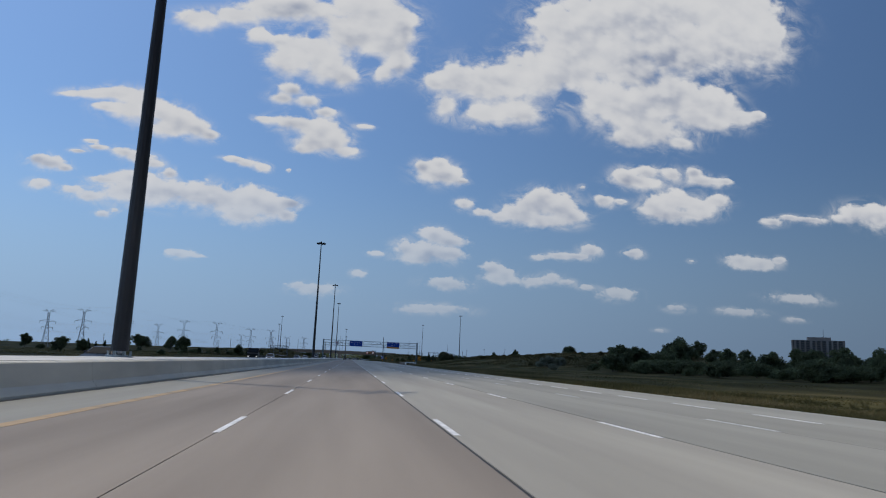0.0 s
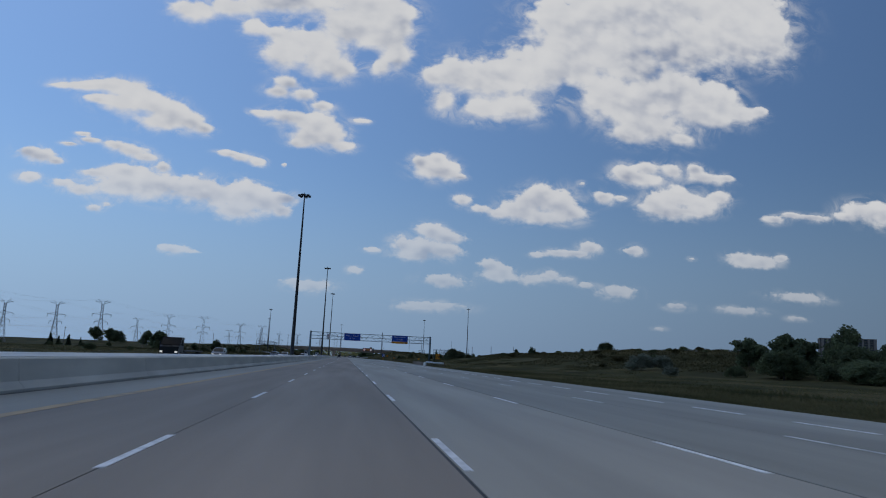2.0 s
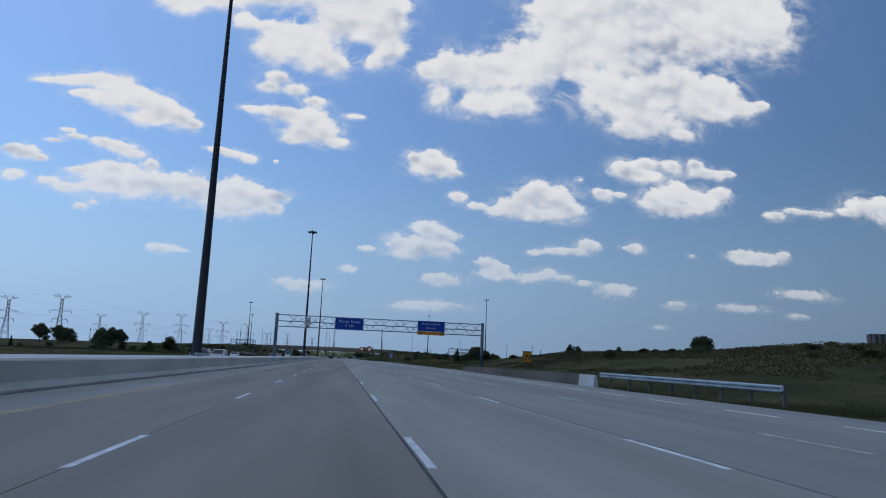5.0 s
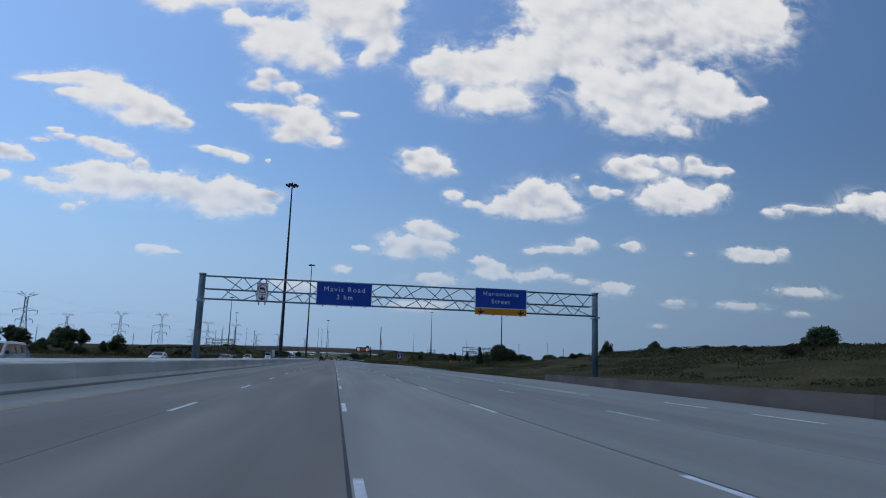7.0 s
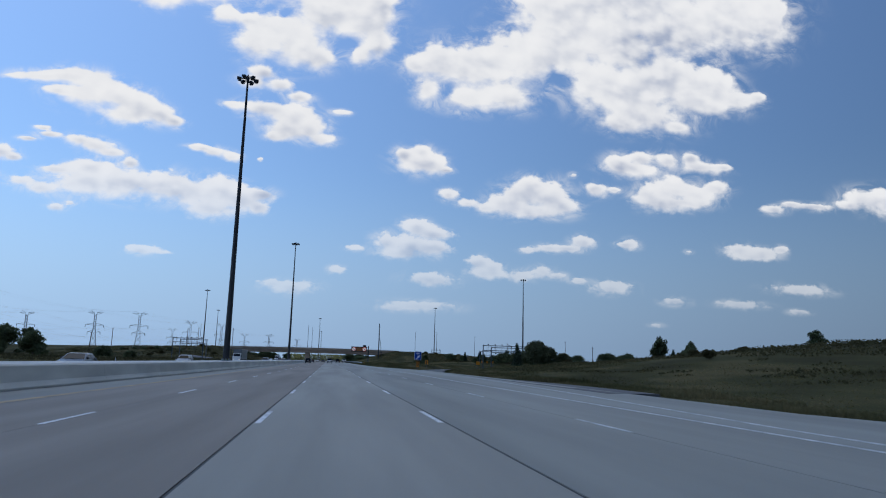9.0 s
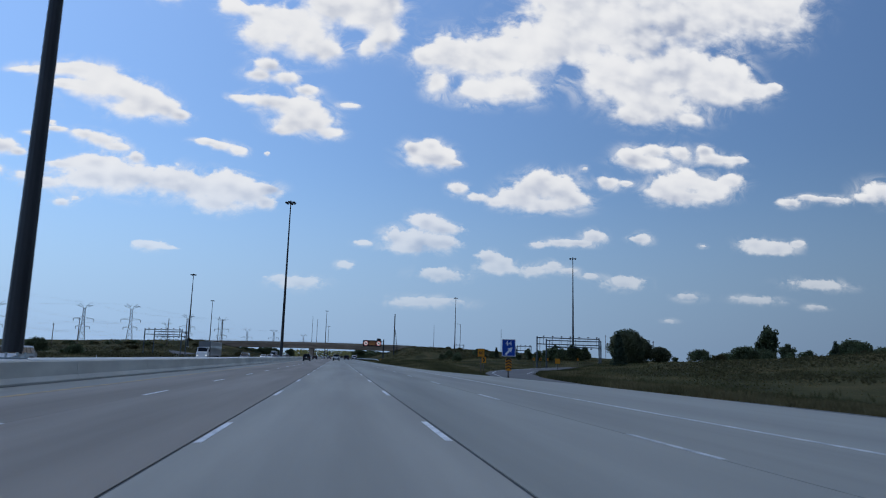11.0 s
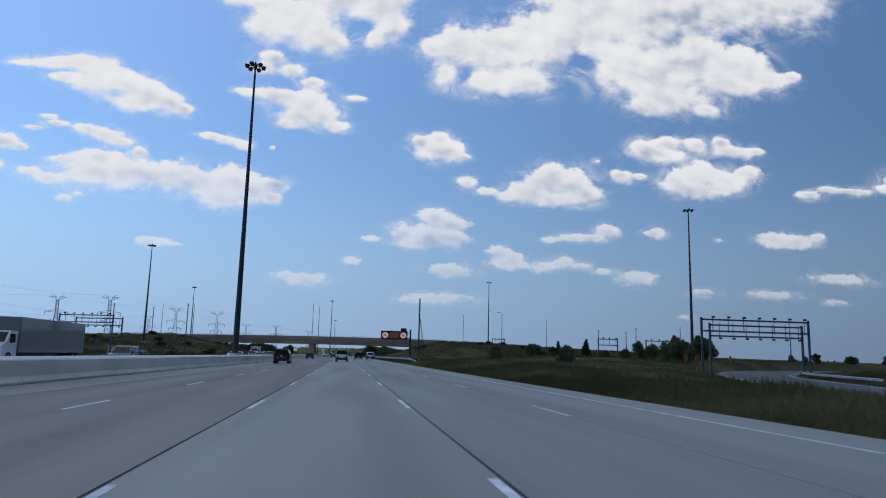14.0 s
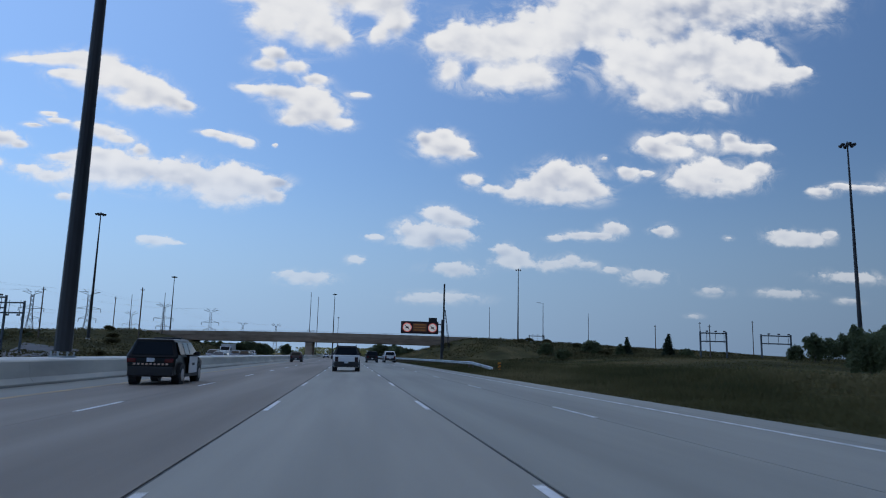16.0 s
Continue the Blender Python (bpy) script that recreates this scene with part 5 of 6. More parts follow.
# far side of the motorway
plant("tree_a", -169, 679, 12.8, DARK, 1.15)
plant("tree_b", -161.5, 697, 12.0, DARK, 1.0)
plant("tree_c", -77.3, 487, 7.5, "round dark green tree beside the far carriageway", 1.15)
plant("bush_a", -78.8, 551, 5.2, BUSH, 1.2, name="bush")
plant("bush_b", -72, 560, 3.6, BUSH, 1.3, name="bush")
rng = random.Random(5)
for x, y, h, k in ((-219, 704, 14, "tree_b"), (-208, 708, 13, "tree_a"), (-198, 702, 11, "tree_c"), (-220, 614, 9.3, "conifer_a"), (-211, 606, 7, "conifer_b"), (-202, 600, 8.2, "conifer_a"), (-195, 604, 6.5, "conifer_b"), (-76, 205, 3.8, "tree_a"), (-82, 203, 3.2, "tree_c"), (-150, 640, 14, "tree_a"), (-130, 330, 6, "tree_a"), (-142, 322, 6.5, "tree_b"), (-105, 560, 6, "tree_a"), (-118, 556, 5.5, "tree_c"), (-128, 552, 6.5, "tree_b")):
    plant(k, x, y, h, "dark conifer beyond the far carriageway" if "con" in k else DARK, rng.uniform(0.9, 1.2), "trees beyond the far carriageway")
for i in range(26):
    x, y = rng.uniform(-190, -60), rng.uniform(120, 640)
    if x > -45 - 0.05 * y:
        x -= 30
    plant(rng.choice(("bush_a", "bush_b")), x, y, rng.uniform(1.6, 3.4), BUSH, rng.uniform(1.0, 1.5), "bushes beyond the far carriageway", "bush")
for i in range(9):
    plant("bush_b", -80 - 6 * i, 700 + rng.uniform(-25, 20), rng.uniform(1.2, 2.6), "low scrub on the embankment", 1.4, "scrub on the banks", "bush")
# woodland beside the start
for i in range(46):
    x = rng.uniform(62, 116)
    y = rng.uniform(45, 98 + 1.18 * x)
    plant(rng.choice(("tree_a", "tree_b", "tree_c")), x, y, rng.uniform(3.2, 4.6) if y < 118 else rng.uniform(4.4, 7.0), DARK, rng.uniform(0.9, 1.25), "woodland edge")
for i in range(120):
    x = rng.uniform(56, 92)
    y = rng.uniform(40, 95 + 1.2 * x)
    plant(rng.choice(("bush_a", "bush_b")), x, y, rng.uniform(1.8, 3.6), BUSH, rng.uniform(1.2, 1.9), "woodland edge bushes", "bush")
plant("tree_c", 84, 172, 8.6, "tall broadleaf tree at the woodland edge", 0.9)
for x, y, h, k in ((61.3, 155.3, 6.4, "tree_a"), (57, 150, 4.6, "bush_a"), (66, 159, 6.0, "tree_b"), (70, 152, 5.4, "bush_b")):
    plant(k, x, y, h, "tall broadleaf tree at the woodland edge", 1.1, "woodland edge")
plant("tree_c", 148.6, 285.2, 15.5 - land_z(148.6, 285.2), "tall dense tree behind the berm", 1.0)
for x, y, h in ((51.0, 181.5, 3.3), (53.8, 179.5, 2.9), (48.4, 180.0, 1.9), (46.6, 161.5, 1.8)):
    plant("shrub_pale", x, y, h, "pale silvery shrub on the bank", 1.2, "pale shrubs", "bush")
# on the berm
plant("bush_a", 121.8, 381, 6.9, "broad dark tree on the crest of the berm", 0.95)
plant("tree_a", 126, 392, 5.0, "small dark tree on the crest of the berm", 1.3)
plant("tree_c", 79, 386, 2.9, "small round tree on the berm", 1.2)
for x, y, h in ((92, 402, 1.8), (99, 415, 2.2), (88, 420, 2.6), (105, 330, 1.6), (110, 300, 1.5), (96, 285, 1.4), (100, 262, 1.7)):
    plant("bush_a", x, y, h, "low bush on the berm", 1.5, "bushes on the berm", "bush")
for i in range(26):
    y = rng.uniform(190, 480)
    x = 110 - 60 * rng.random() ** 1.5
    if 305 < y < 490 and x < ramp_side(max(312, y))[1] + 8:
        continue
    plant(rng.choice(("scrub_a", "scrub_b", "bush_a")), x, y, rng.uniform(0.9, 1.9), "low scrub on the grassy bank", rng.uniform(1.2, 1.8), "scrub on the banks", "bush")
for i in range(75):
    plant(rng.choice(("scrub_a", "scrub_b", "scrub_a", "bush_a")), rng.uniform(62, 128), rng.uniform(215, 420), rng.uniform(0.5, 1.4), "dark scrub on the upper slope of the berm", rng.uniform(1.3, 2.3), "scrub on the banks", "bush")
# inside and beyond the ramp loop
plant("dome", 65.0, 494, 8.0, "very large rounded willow bush", 0.95, name="bush")
plant("dome", 70.5, 500, 6.2, "large rounded willow bush", 1.0, name="bush")
plant("dome", 76.5, 502, 4.2, "low spreading willow bush", 1.2, name="bush")
plant("conifer_b", 50.8, 465, 6.6, "dark narrow cedar in the grass", 0.9)
plant("tree_b", 127.5, 537, 13.5, "tall open-crowned poplar tree", 0.6)
plant("tree_a", 150, 560, 9.5, DARK, 0.7)
plant("tree_a", 205, 653, 16, DARK, 0.7)
for i in range(64):
    y = rng.uniform(462, 565)
    x = max(98, 10 + 0.92 * (y - 440)) + rng.uniform(0, 120)
    plant(rng.choice(("bush_a", "bush_b", "tree_c", "conifer_b")), x, y, rng.uniform(3.0, 6.5), "dark green hedge tree beyond the ramp", rng.uniform(0.9, 1.2), "hedge beyond the ramp")
for x, y, h, w, k in ((35.2, 540.6, 3.6, 0.62, "bush_a"), (87, 676.4, 7.4, 1.25, "conifer_a"), (81, 690, 6.8, 1.1, "conifer_b"), (57.1, 690, 4.0, 0.9, "bush_b"), (79, 690, 4.4, 0.9, "tree_c"), (100, 692, 4.0, 1.0, "bush_b"), (83.6, 602.8, 6.2, 0.6, "tree_b"), (85.5, 605, 4.8, 0.75, "bush_a"), (80, 601, 4.6, 0.7, "tree_c"), (76, 599, 4.2, 0.75, "bush_b"), (71, 595.4, 4.6, 0.7, "tree_a"), (67, 594, 3.0, 0.8, "bush_a"), (88, 607, 4.9, 0.75, "tree_a"), (92, 611, 4.4, 0.8, "bush_b"), (97, 616, 4.6, 0.8, "tree_c"), (46, 640, 2.8, 1.2, "bush_a")):
    plant(k, x, y, h, "dark evergreen on the far bank" if "con" in k else "dark green clump of trees before the overpass", w, "trees before the overpass")
for x, y, h, w, k in ((78, 590, 5.6, 1.1, "bush_b"), (82.5, 596, 5.2, 1.1, "bush_a"), (90.5, 604, 6.4, 0.9, "tree_b"), (96, 612, 5.8, 1.0, "tree_a"), (101, 618, 6.2, 0.95, "tree_c"), (74, 700, 4.6, 1.3, "bush_b")):
    plant(k, x, y, h, "dark green clump of trees before the overpass", w, "trees before the overpass")
rng = random.Random(8)
for i in range(26):
    side = rng.choice((-1, 1))
    x = rng.uniform(-75, -36) if side < 0 else rng.uniform(18, 75)
    plant(rng.choice(("tree_a", "tree_b", "tree_c", "bush_a")), x, rng.uniform(860, 1060), rng.uniform(4.5, 8), "green tree beyond the overpass", 1.2, "trees beyond the overpass")
for i in range(34):
    x = rng.uniform(-105, -36) if i % 3 else rng.uniform(15, 60)
    plant(rng.choice(("tree_a", "tree_b", "tree_c", "bush_a", "bush_b")), x, rng.uniform(840, 960), rng.uniform(5.5, 8.2), "green tree beyond the overpass", 1.3, "trees beyond the overpass")
for x, y, h, k in ((78.3, 470, 3.6, "bush_a"), (84, 473, 3.2, "bush_b"), (71, 474, 3.0, "bush_b")):
    plant(k, x, y, h, BUSH, 1.3, "bushes on the berm", "bush")
for i in range(8):
    plant(rng.choice(("tree_a", "tree_c", "bush_b")), rng.uniform(140, 190), rng.uniform(640, 680), rng.uniform(2.4, 4.0), "dark green clump of trees before the overpass", 1.05, "trees before the overpass")
for i in range(14):
    plant(rng.choice(("scrub_a", "scrub_b")), rng.uniform(30, 110), rng.uniform(690, 735), rng.uniform(0.8, 2.0), "low scrub on the embankment", 1.8, "scrub on the banks", "bush")
for i in range(24):
    plant(rng.choice(("scrub_a", "scrub_b")), rng.uniform(-130, -42), rng.uniform(640, 755), rng.uniform(0.8, 2.2), "low scrub on the embankment", 1.8, "scrub on the banks", "bush")


def far_woods():
    rng = random.Random(31)
    verts, faces = [], []
    for i in range(520):
        a = rng.uniform(-1.0, 1.1)
        d = rng.uniform(950, 1700)
        x, y = d * math.sin(a), 250 + d * math.cos(a)
        if -45 < x < 25:
            continue
        h = rng.uniform(3.5, 8.0)
        w = rng.uniform(4, 10)
        z = land_z(x, y)
        for k in range(26):
            p = Vector((x + rng.gauss(0, w * 0.5), y + rng.gauss(0, 3), z + h * rng.random() ** 0.8))
            quad(verts, faces, p, rng.uniform(1.4, 2.6), rng)
    for i in range(70):
        x, y = rng.uniform(-75, 55), rng.uniform(1530, 1640)
        for k in range(60):
            quad(verts, faces, Vector((x + rng.gauss(0, 3.5), y + rng.gauss(0, 4), land_z(x, y) + 11 * rng.random() ** 1.1)), rng.uniform(1.4, 2.6), rng)
    me = bpy.data.meshes.new("far_woods")
    me.from_pydata(verts, [], faces)
    me.materials.append(M_LEAF)
    return tagged(new("far_woods", me), "low dark line of distant woods on the horizon", "woods", kind="stuff")


far_woods()


def clear_of_paving(x, y):
    e = edge_x(y)
    if e - 0.2 < x < 200:
        if x < e + 0.35:
            return False
        if 192 < y < 306 and x < lerp(y, (200, 222, 264, 301), (15.0, 14.9, 19.2, 25.2)):
            return False
        if 305 < y < 598:
            a, b = ramp_side(max(312, y))
            if a - (3.0 if y < 425 else 0.4) < x < b + 0.7:
                return False
    return True


def tussocks(name, label, seed, count, x_of, y_range, tall, blades=5, wide=0.035, loose=0.0, lean=(0.05, 0.5)):
    """Rough grass: tufts of narrow bent blades in uneven drifts over the ground."""
    rng = random.Random(seed)
    verts, faces = [], []
    for i in range(count):
        y = rng.uniform(*y_range)
        x = x_of(rng, y)
        if not clear_of_paving(x, y):
            continue
        drift = 0.55 + 0.5 * noise.noise(Vector((x * 0.09, y * 0.045, seed))) + 0.4 * noise.noise(Vector((x * 0.4, y * 0.3, seed + 9)))
        high = (tall(x, y) if callable(tall) else tall) * max(0.2, drift)
        z = land_z(x, y) - 0.03
        for b in range(blades):
            a = rng.uniform(0, 6.28)
            h = high * rng.uniform(0.55, 1.15)
            bx, by = x + rng.gauss(0, 0.35 * high + loose), y + rng.gauss(0, 0.35 * high + loose)
            fall = h * rng.uniform(*lean)
            lx, ly = math.cos(a) * fall, math.sin(a) * fall
            w = wide * rng.uniform(0.7, 1.4)
            wx, wy = -math.sin(a) * w, math.cos(a) * w
            k = len(verts)
            verts += [(bx - wx, by - wy, z), (bx + wx, by + wy, z), (bx + lx * 0.4 + wx * 0.7, by + ly * 0.4 + wy * 0.7, z + h * 0.6), (bx + lx, by + ly, z + h)]
            faces += [(k, k + 1, k + 2), (k, k + 2, k + 3)]
    me = bpy.data.meshes.new(name)
    me.from_pydata(verts, [], faces)
    me.materials.append(M_VEG)
    return tagged(new(name, me), label, "grass", kind="stuff")


def verge_tall(x, y):
    """Mown low at the start, rank and tall inside the ramp loop."""
    d = x - edge_x(y)
    return 0.16 + 0.3 * step(1.0, 5.0, d) + 0.45 * step(424, 440, y) * step(0.6, 3.2, d) * (1 - step(6, 16, d)) * (1 - step(600, 640, y))


tussocks("verge_grass", "rank dark green and straw-coloured grass on the verge", 51, 70000, lambda r, y: edge_x(y) + 0.36 + abs(r.gauss(0, 1)) * 6, (2, 650), verge_tall, 6, 0.03)
tussocks("bank_grass", "rough olive grass over the bank", 52, 60000, lambda r, y: r.uniform(16, 50), (30, 640), 0.17, 5, 0.032, 0.9, (0.6, 1.6))
tussocks("embankment_grass", "rough grass on the bridge embankments", 53, 9000, lambda r, y: r.uniform(16, 150), (640, 770), 0.3, 6, 0.12, 1.4, (0.8, 2.2))
tussocks("far_bank_grass", "rough grass beyond the far carriageway", 54, 22000, lambda r, y: r.uniform(-150, -36), (100, 770), 0.3, 5, 0.11, 1.4, (0.8, 2.2))


def low_scrub(name, label, seed, count, xs, ys, size, tall, cut, material=None):
    """Low woody scrub in drifts over the upper slope."""
    rng = random.Random(seed)
    verts, faces = [], []
    for i in range(count):
        x, y = rng.uniform(*xs), rng.uniform(*ys)
        d = noise.noise(Vector((x * 0.07, y * 0.03, seed))) + 0.5 * noise.noise(Vector((x * 0.3, y * 0.2, seed + 3))) + 0.5 * step(xs[0], xs[0] + 34, x)
        if d < cut or not clear_of_paving(x, y):
            continue
        quad(verts, faces, Vector((x, y, land_z(x, y) + tall * min(1.0, d) * rng.random())), size * rng.uniform(0.5, 1.3), rng)
    me = bpy.data.meshes.new(name)
    me.from_pydata(verts, [], faces)
    me.materials.append(material or M_SCRUB)
    return tagged(new(name, me), label, "scrub", kind="stuff")


low_scrub("berm_scrub", "low dark olive scrub over the upper berm", 61, 120000, (38, 130), (170, 440), 0.26, 0.9, 0.1)
low_scrub("bank_scrub", "low olive scrub on the bridge embankment", 62, 30000, (28, 140), (640, 765), 0.4, 0.9, 0.15)
low_scrub("far_bank_scrub", "low olive scrub beyond the far carriageway", 63, 36000, (-150, -40), (420, 770), 0.4, 0.9, 0.3)
low_scrub("loop_scrub", "rough olive weeds inside the ramp loop", 64, 120000, (12, 130), (395, 660), 0.17, 0.45, -0.1, M_VEG)
tussocks("ramp_grass", "tall rough grass along the outside of the ramp", 55, 16000, lambda r, y: ramp_side(max(312, y))[1] + 0.8 + abs(r.gauss(0, 1)) * 3.5, (335, 530), 0.75, 5, 0.035)


# ------------------------------------------------------------ clouds
CLOUDS = []
CLOUDS.append([(0.339, 0.557, 0.088, 0.062), (0.427, 0.598, 0.111, 0.072), (0.537, 0.621, 0.115, 0.075), (0.651, 0.635, 0.097, 0.072), (0.704, 0.586, 0.050, 0.051), (0.638, 0.564, 0.085, 0.039), (0.535, 0.545, 0.093, 0.046), (0.436, 0.514, 0.090, 0.050), (0.292, 0.479, 0.090, 0.046), (0.210, 0.456, 0.083, 0.047), (0.146, 0.454, 0.050, 0.032), (0.109, 0.449, 0.023, 0.014), (0.128, 0.411, 0.023, 0.024)])
CLOUDS.append([(0.184, 0.400, 0.050, 0.020), (0.247, 0.410, 0.046, 0.024), (0.339, 0.508, 0.068, 0.049), (0.397, 0.441, 0.058, 0.044), (0.454, 0.428, 0.069, 0.044), (0.483, 0.399, 0.074, 0.029), (0.435, 0.383, 0.039, 0.015), (0.523, 0.462, 0.081, 0.044), (0.596, 0.459, 0.049, 0.042), (0.582, 0.427, 0.061, 0.022), (0.646, 0.440, 0.039, 0.016), (0.679, 0.449, 0.015, 0.009), (0.532, 0.384, 0.022, 0.009)])
CLOUDS.append([(-0.274, 0.518, 0.039, 0.018), (-0.216, 0.529, 0.049, 0.016), (-0.161, 0.549, 0.050, 0.024), (-0.120, 0.555, 0.060, 0.028), (-0.178, 0.500, 0.020, 0.017), (-0.145, 0.495, 0.018, 0.008), (-0.107, 0.485, 0.049, 0.026), (-0.130, 0.458, 0.033, 0.025), (-0.071, 0.459, 0.049, 0.033), (-0.036, 0.445, 0.026, 0.019), (-0.032, 0.510, 0.061, 0.043), (0.029, 0.509, 0.044, 0.040), (0.052, 0.543, 0.023, 0.038), (0.048, 0.478, 0.024, 0.026), (0.021, 0.458, 0.021, 0.018), (-0.008, 0.555, 0.075, 0.048)])
CLOUDS.append([(-0.421, 0.380, 0.032, 0.007), (-0.446, 0.377, 0.018, 0.003), (-0.391, 0.384, 0.023, 0.009), (-0.370, 0.384, 0.027, 0.015), (-0.342, 0.377, 0.027, 0.018), (-0.351, 0.357, 0.044, 0.020), (-0.312, 0.359, 0.029, 0.023), (-0.284, 0.349, 0.026, 0.022), (-0.257, 0.338, 0.023, 0.016), (-0.235, 0.329, 0.016, 0.010), (-0.303, 0.334, 0.039, 0.015), (-0.390, 0.362, 0.023, 0.007)])
CLOUDS.append([(-0.118, 0.415, 0.023, 0.012), (-0.132, 0.399, 0.025, 0.011), (-0.092, 0.398, 0.021, 0.012), (-0.064, 0.382, 0.020, 0.010), (-0.157, 0.362, 0.016, 0.006), (-0.114, 0.360, 0.037, 0.015), (-0.072, 0.351, 0.042, 0.022), (-0.045, 0.334, 0.028, 0.019), (-0.027, 0.320, 0.018, 0.008), (-0.079, 0.329, 0.033, 0.015), (-0.093, 0.319, 0.015, 0.006), (-0.002, 0.364, 0.014, 0.004)])
CLOUDS.append([(-0.336, 0.286, 0.023, 0.009), (-0.316, 0.277, 0.018, 0.006), (-0.359, 0.293, 0.019, 0.007), (-0.396, 0.297, 0.016, 0.004), (-0.406, 0.306, 0.010, 0.003), (-0.423, 0.289, 0.012, 0.003), (-0.340, 0.255, 0.034, 0.012), (-0.288, 0.264, 0.016, 0.010), (-0.384, 0.248, 0.025, 0.006), (-0.425, 0.229, 0.018, 0.007), (-0.399, 0.220, 0.022, 0.008), (-0.378, 0.195, 0.012, 0.005), (-0.360, 0.202, 0.007, 0.003)])
CLOUDS.append([(-0.345, 0.231, 0.051, 0.022), (-0.293, 0.235, 0.053, 0.024), (-0.239, 0.234, 0.047, 0.022), (-0.198, 0.225, 0.038, 0.023), (-0.162, 0.234, 0.033, 0.022), (-0.136, 0.222, 0.032, 0.021), (-0.108, 0.231, 0.019, 0.009), (-0.176, 0.205, 0.038, 0.014), (-0.110, 0.211, 0.014, 0.008)])
CLOUDS.append([(-0.461, 0.267, 0.025, 0.011), (-0.439, 0.261, 0.012, 0.005), (-0.478, 0.272, 0.018, 0.009), (-0.472, 0.234, 0.016, 0.007)])
CLOUDS.append([(-0.197, 0.294, 0.017, 0.004), (-0.177, 0.289, 0.015, 0.007), (-0.153, 0.284, 0.014, 0.007), (-0.113, 0.283, 0.004, 0.003)])
CLOUDS.append([(0.095, 0.307, 0.018, 0.012), (0.121, 0.313, 0.017, 0.013), (0.113, 0.296, 0.035, 0.019), (0.139, 0.295, 0.023, 0.017), (0.161, 0.287, 0.012, 0.004)])
CLOUDS.append([(0.164, 0.249, 0.015, 0.010), (0.194, 0.238, 0.016, 0.006), (0.222, 0.232, 0.017, 0.007), (0.250, 0.239, 0.030, 0.018), (0.290, 0.273, 0.026, 0.016), (0.281, 0.255, 0.042, 0.022), (0.322, 0.258, 0.035, 0.026), (0.342, 0.242, 0.029, 0.015), (0.295, 0.231, 0.053, 0.012), (0.359, 0.293, 0.007, 0.004)])
CLOUDS.append([(0.396, 0.273, 0.023, 0.012), (0.426, 0.274, 0.010, 0.004), (0.434, 0.317, 0.027, 0.017), (0.472, 0.328, 0.027, 0.013), (0.462, 0.309, 0.050, 0.013), (0.516, 0.327, 0.023, 0.015), (0.556, 0.335, 0.018, 0.011), (0.569, 0.321, 0.048, 0.012), (0.614, 0.324, 0.018, 0.006)])
CLOUDS.append([(0.481, 0.269, 0.028, 0.019), (0.519, 0.281, 0.043, 0.020), (0.509, 0.258, 0.047, 0.014), (0.568, 0.276, 0.038, 0.017), (0.598, 0.289, 0.027, 0.013), (0.558, 0.261, 0.037, 0.008)])
CLOUDS.append([(0.116, 0.198, 0.025, 0.012), (0.140, 0.188, 0.031, 0.009), (0.071, 0.172, 0.020, 0.016), (0.113, 0.168, 0.047, 0.017), (0.149, 0.167, 0.020, 0.009), (0.093, 0.156, 0.032, 0.006), (0.027, 0.161, 0.013, 0.004)])
CLOUDS.append([(0.213, 0.149, 0.021, 0.011), (0.235, 0.142, 0.016, 0.009), (0.226, 0.133, 0.029, 0.007), (0.279, 0.132, 0.025, 0.008), (0.310, 0.140, 0.019, 0.010), (0.334, 0.134, 0.016, 0.005)])
CLOUDS.append([(0.287, 0.171, 0.013, 0.004), (0.323, 0.176, 0.024, 0.006), (0.373, 0.188, 0.017, 0.009), (0.350, 0.177, 0.026, 0.005)])
CLOUDS.append([(0.440, 0.188, 0.013, 0.004), (0.451, 0.189, 0.014, 0.008)])
CLOUDS.append([(0.634, 0.190, 0.029, 0.011), (0.673, 0.187, 0.027, 0.008), (0.653, 0.181, 0.038, 0.006), (0.708, 0.194, 0.012, 0.006), (0.548, 0.183, 0.007, 0.003)])
CLOUDS.append([(0.696, 0.260, 0.021, 0.007), (0.730, 0.270, 0.017, 0.005), (0.770, 0.269, 0.034, 0.006), (0.831, 0.275, 0.023, 0.006), (0.863, 0.287, 0.045, 0.020), (0.897, 0.284, 0.032, 0.024), (0.930, 0.291, 0.033, 0.016), (0.992, 0.286, 0.033, 0.012)])
CLOUDS.append([(0.419, 0.120, 0.035, 0.011), (0.368, 0.128, 0.016, 0.004)])
CLOUDS.append([(0.141, 0.120, 0.039, 0.011)])
CLOUDS.append([(0.740, 0.131, 0.048, 0.008)])
CLOUDS.append([(0.522, 0.103, 0.021, 0.006)])
CLOUDS.append([(0.635, 0.103, 0.035, 0.006)])
CLOUDS.append([(0.733, 0.095, 0.018, 0.004)])
CLOUDS.append([(0.492, 0.066, 0.011, 0.003)])
CLOUDS.append([(-0.262, 0.142, 0.021, 0.006), (-0.234, 0.141, 0.011, 0.002)])
CLOUDS.append([(0.005, 0.128, 0.013, 0.005)])
CLOUDS.append([(-0.056, 0.100, 0.038, 0.011), (-0.088, 0.105, 0.016, 0.005)])
CLOUDS.append([(0.124, 0.081, 0.050, 0.007), (0.088, 0.076, 0.021, 0.004)])


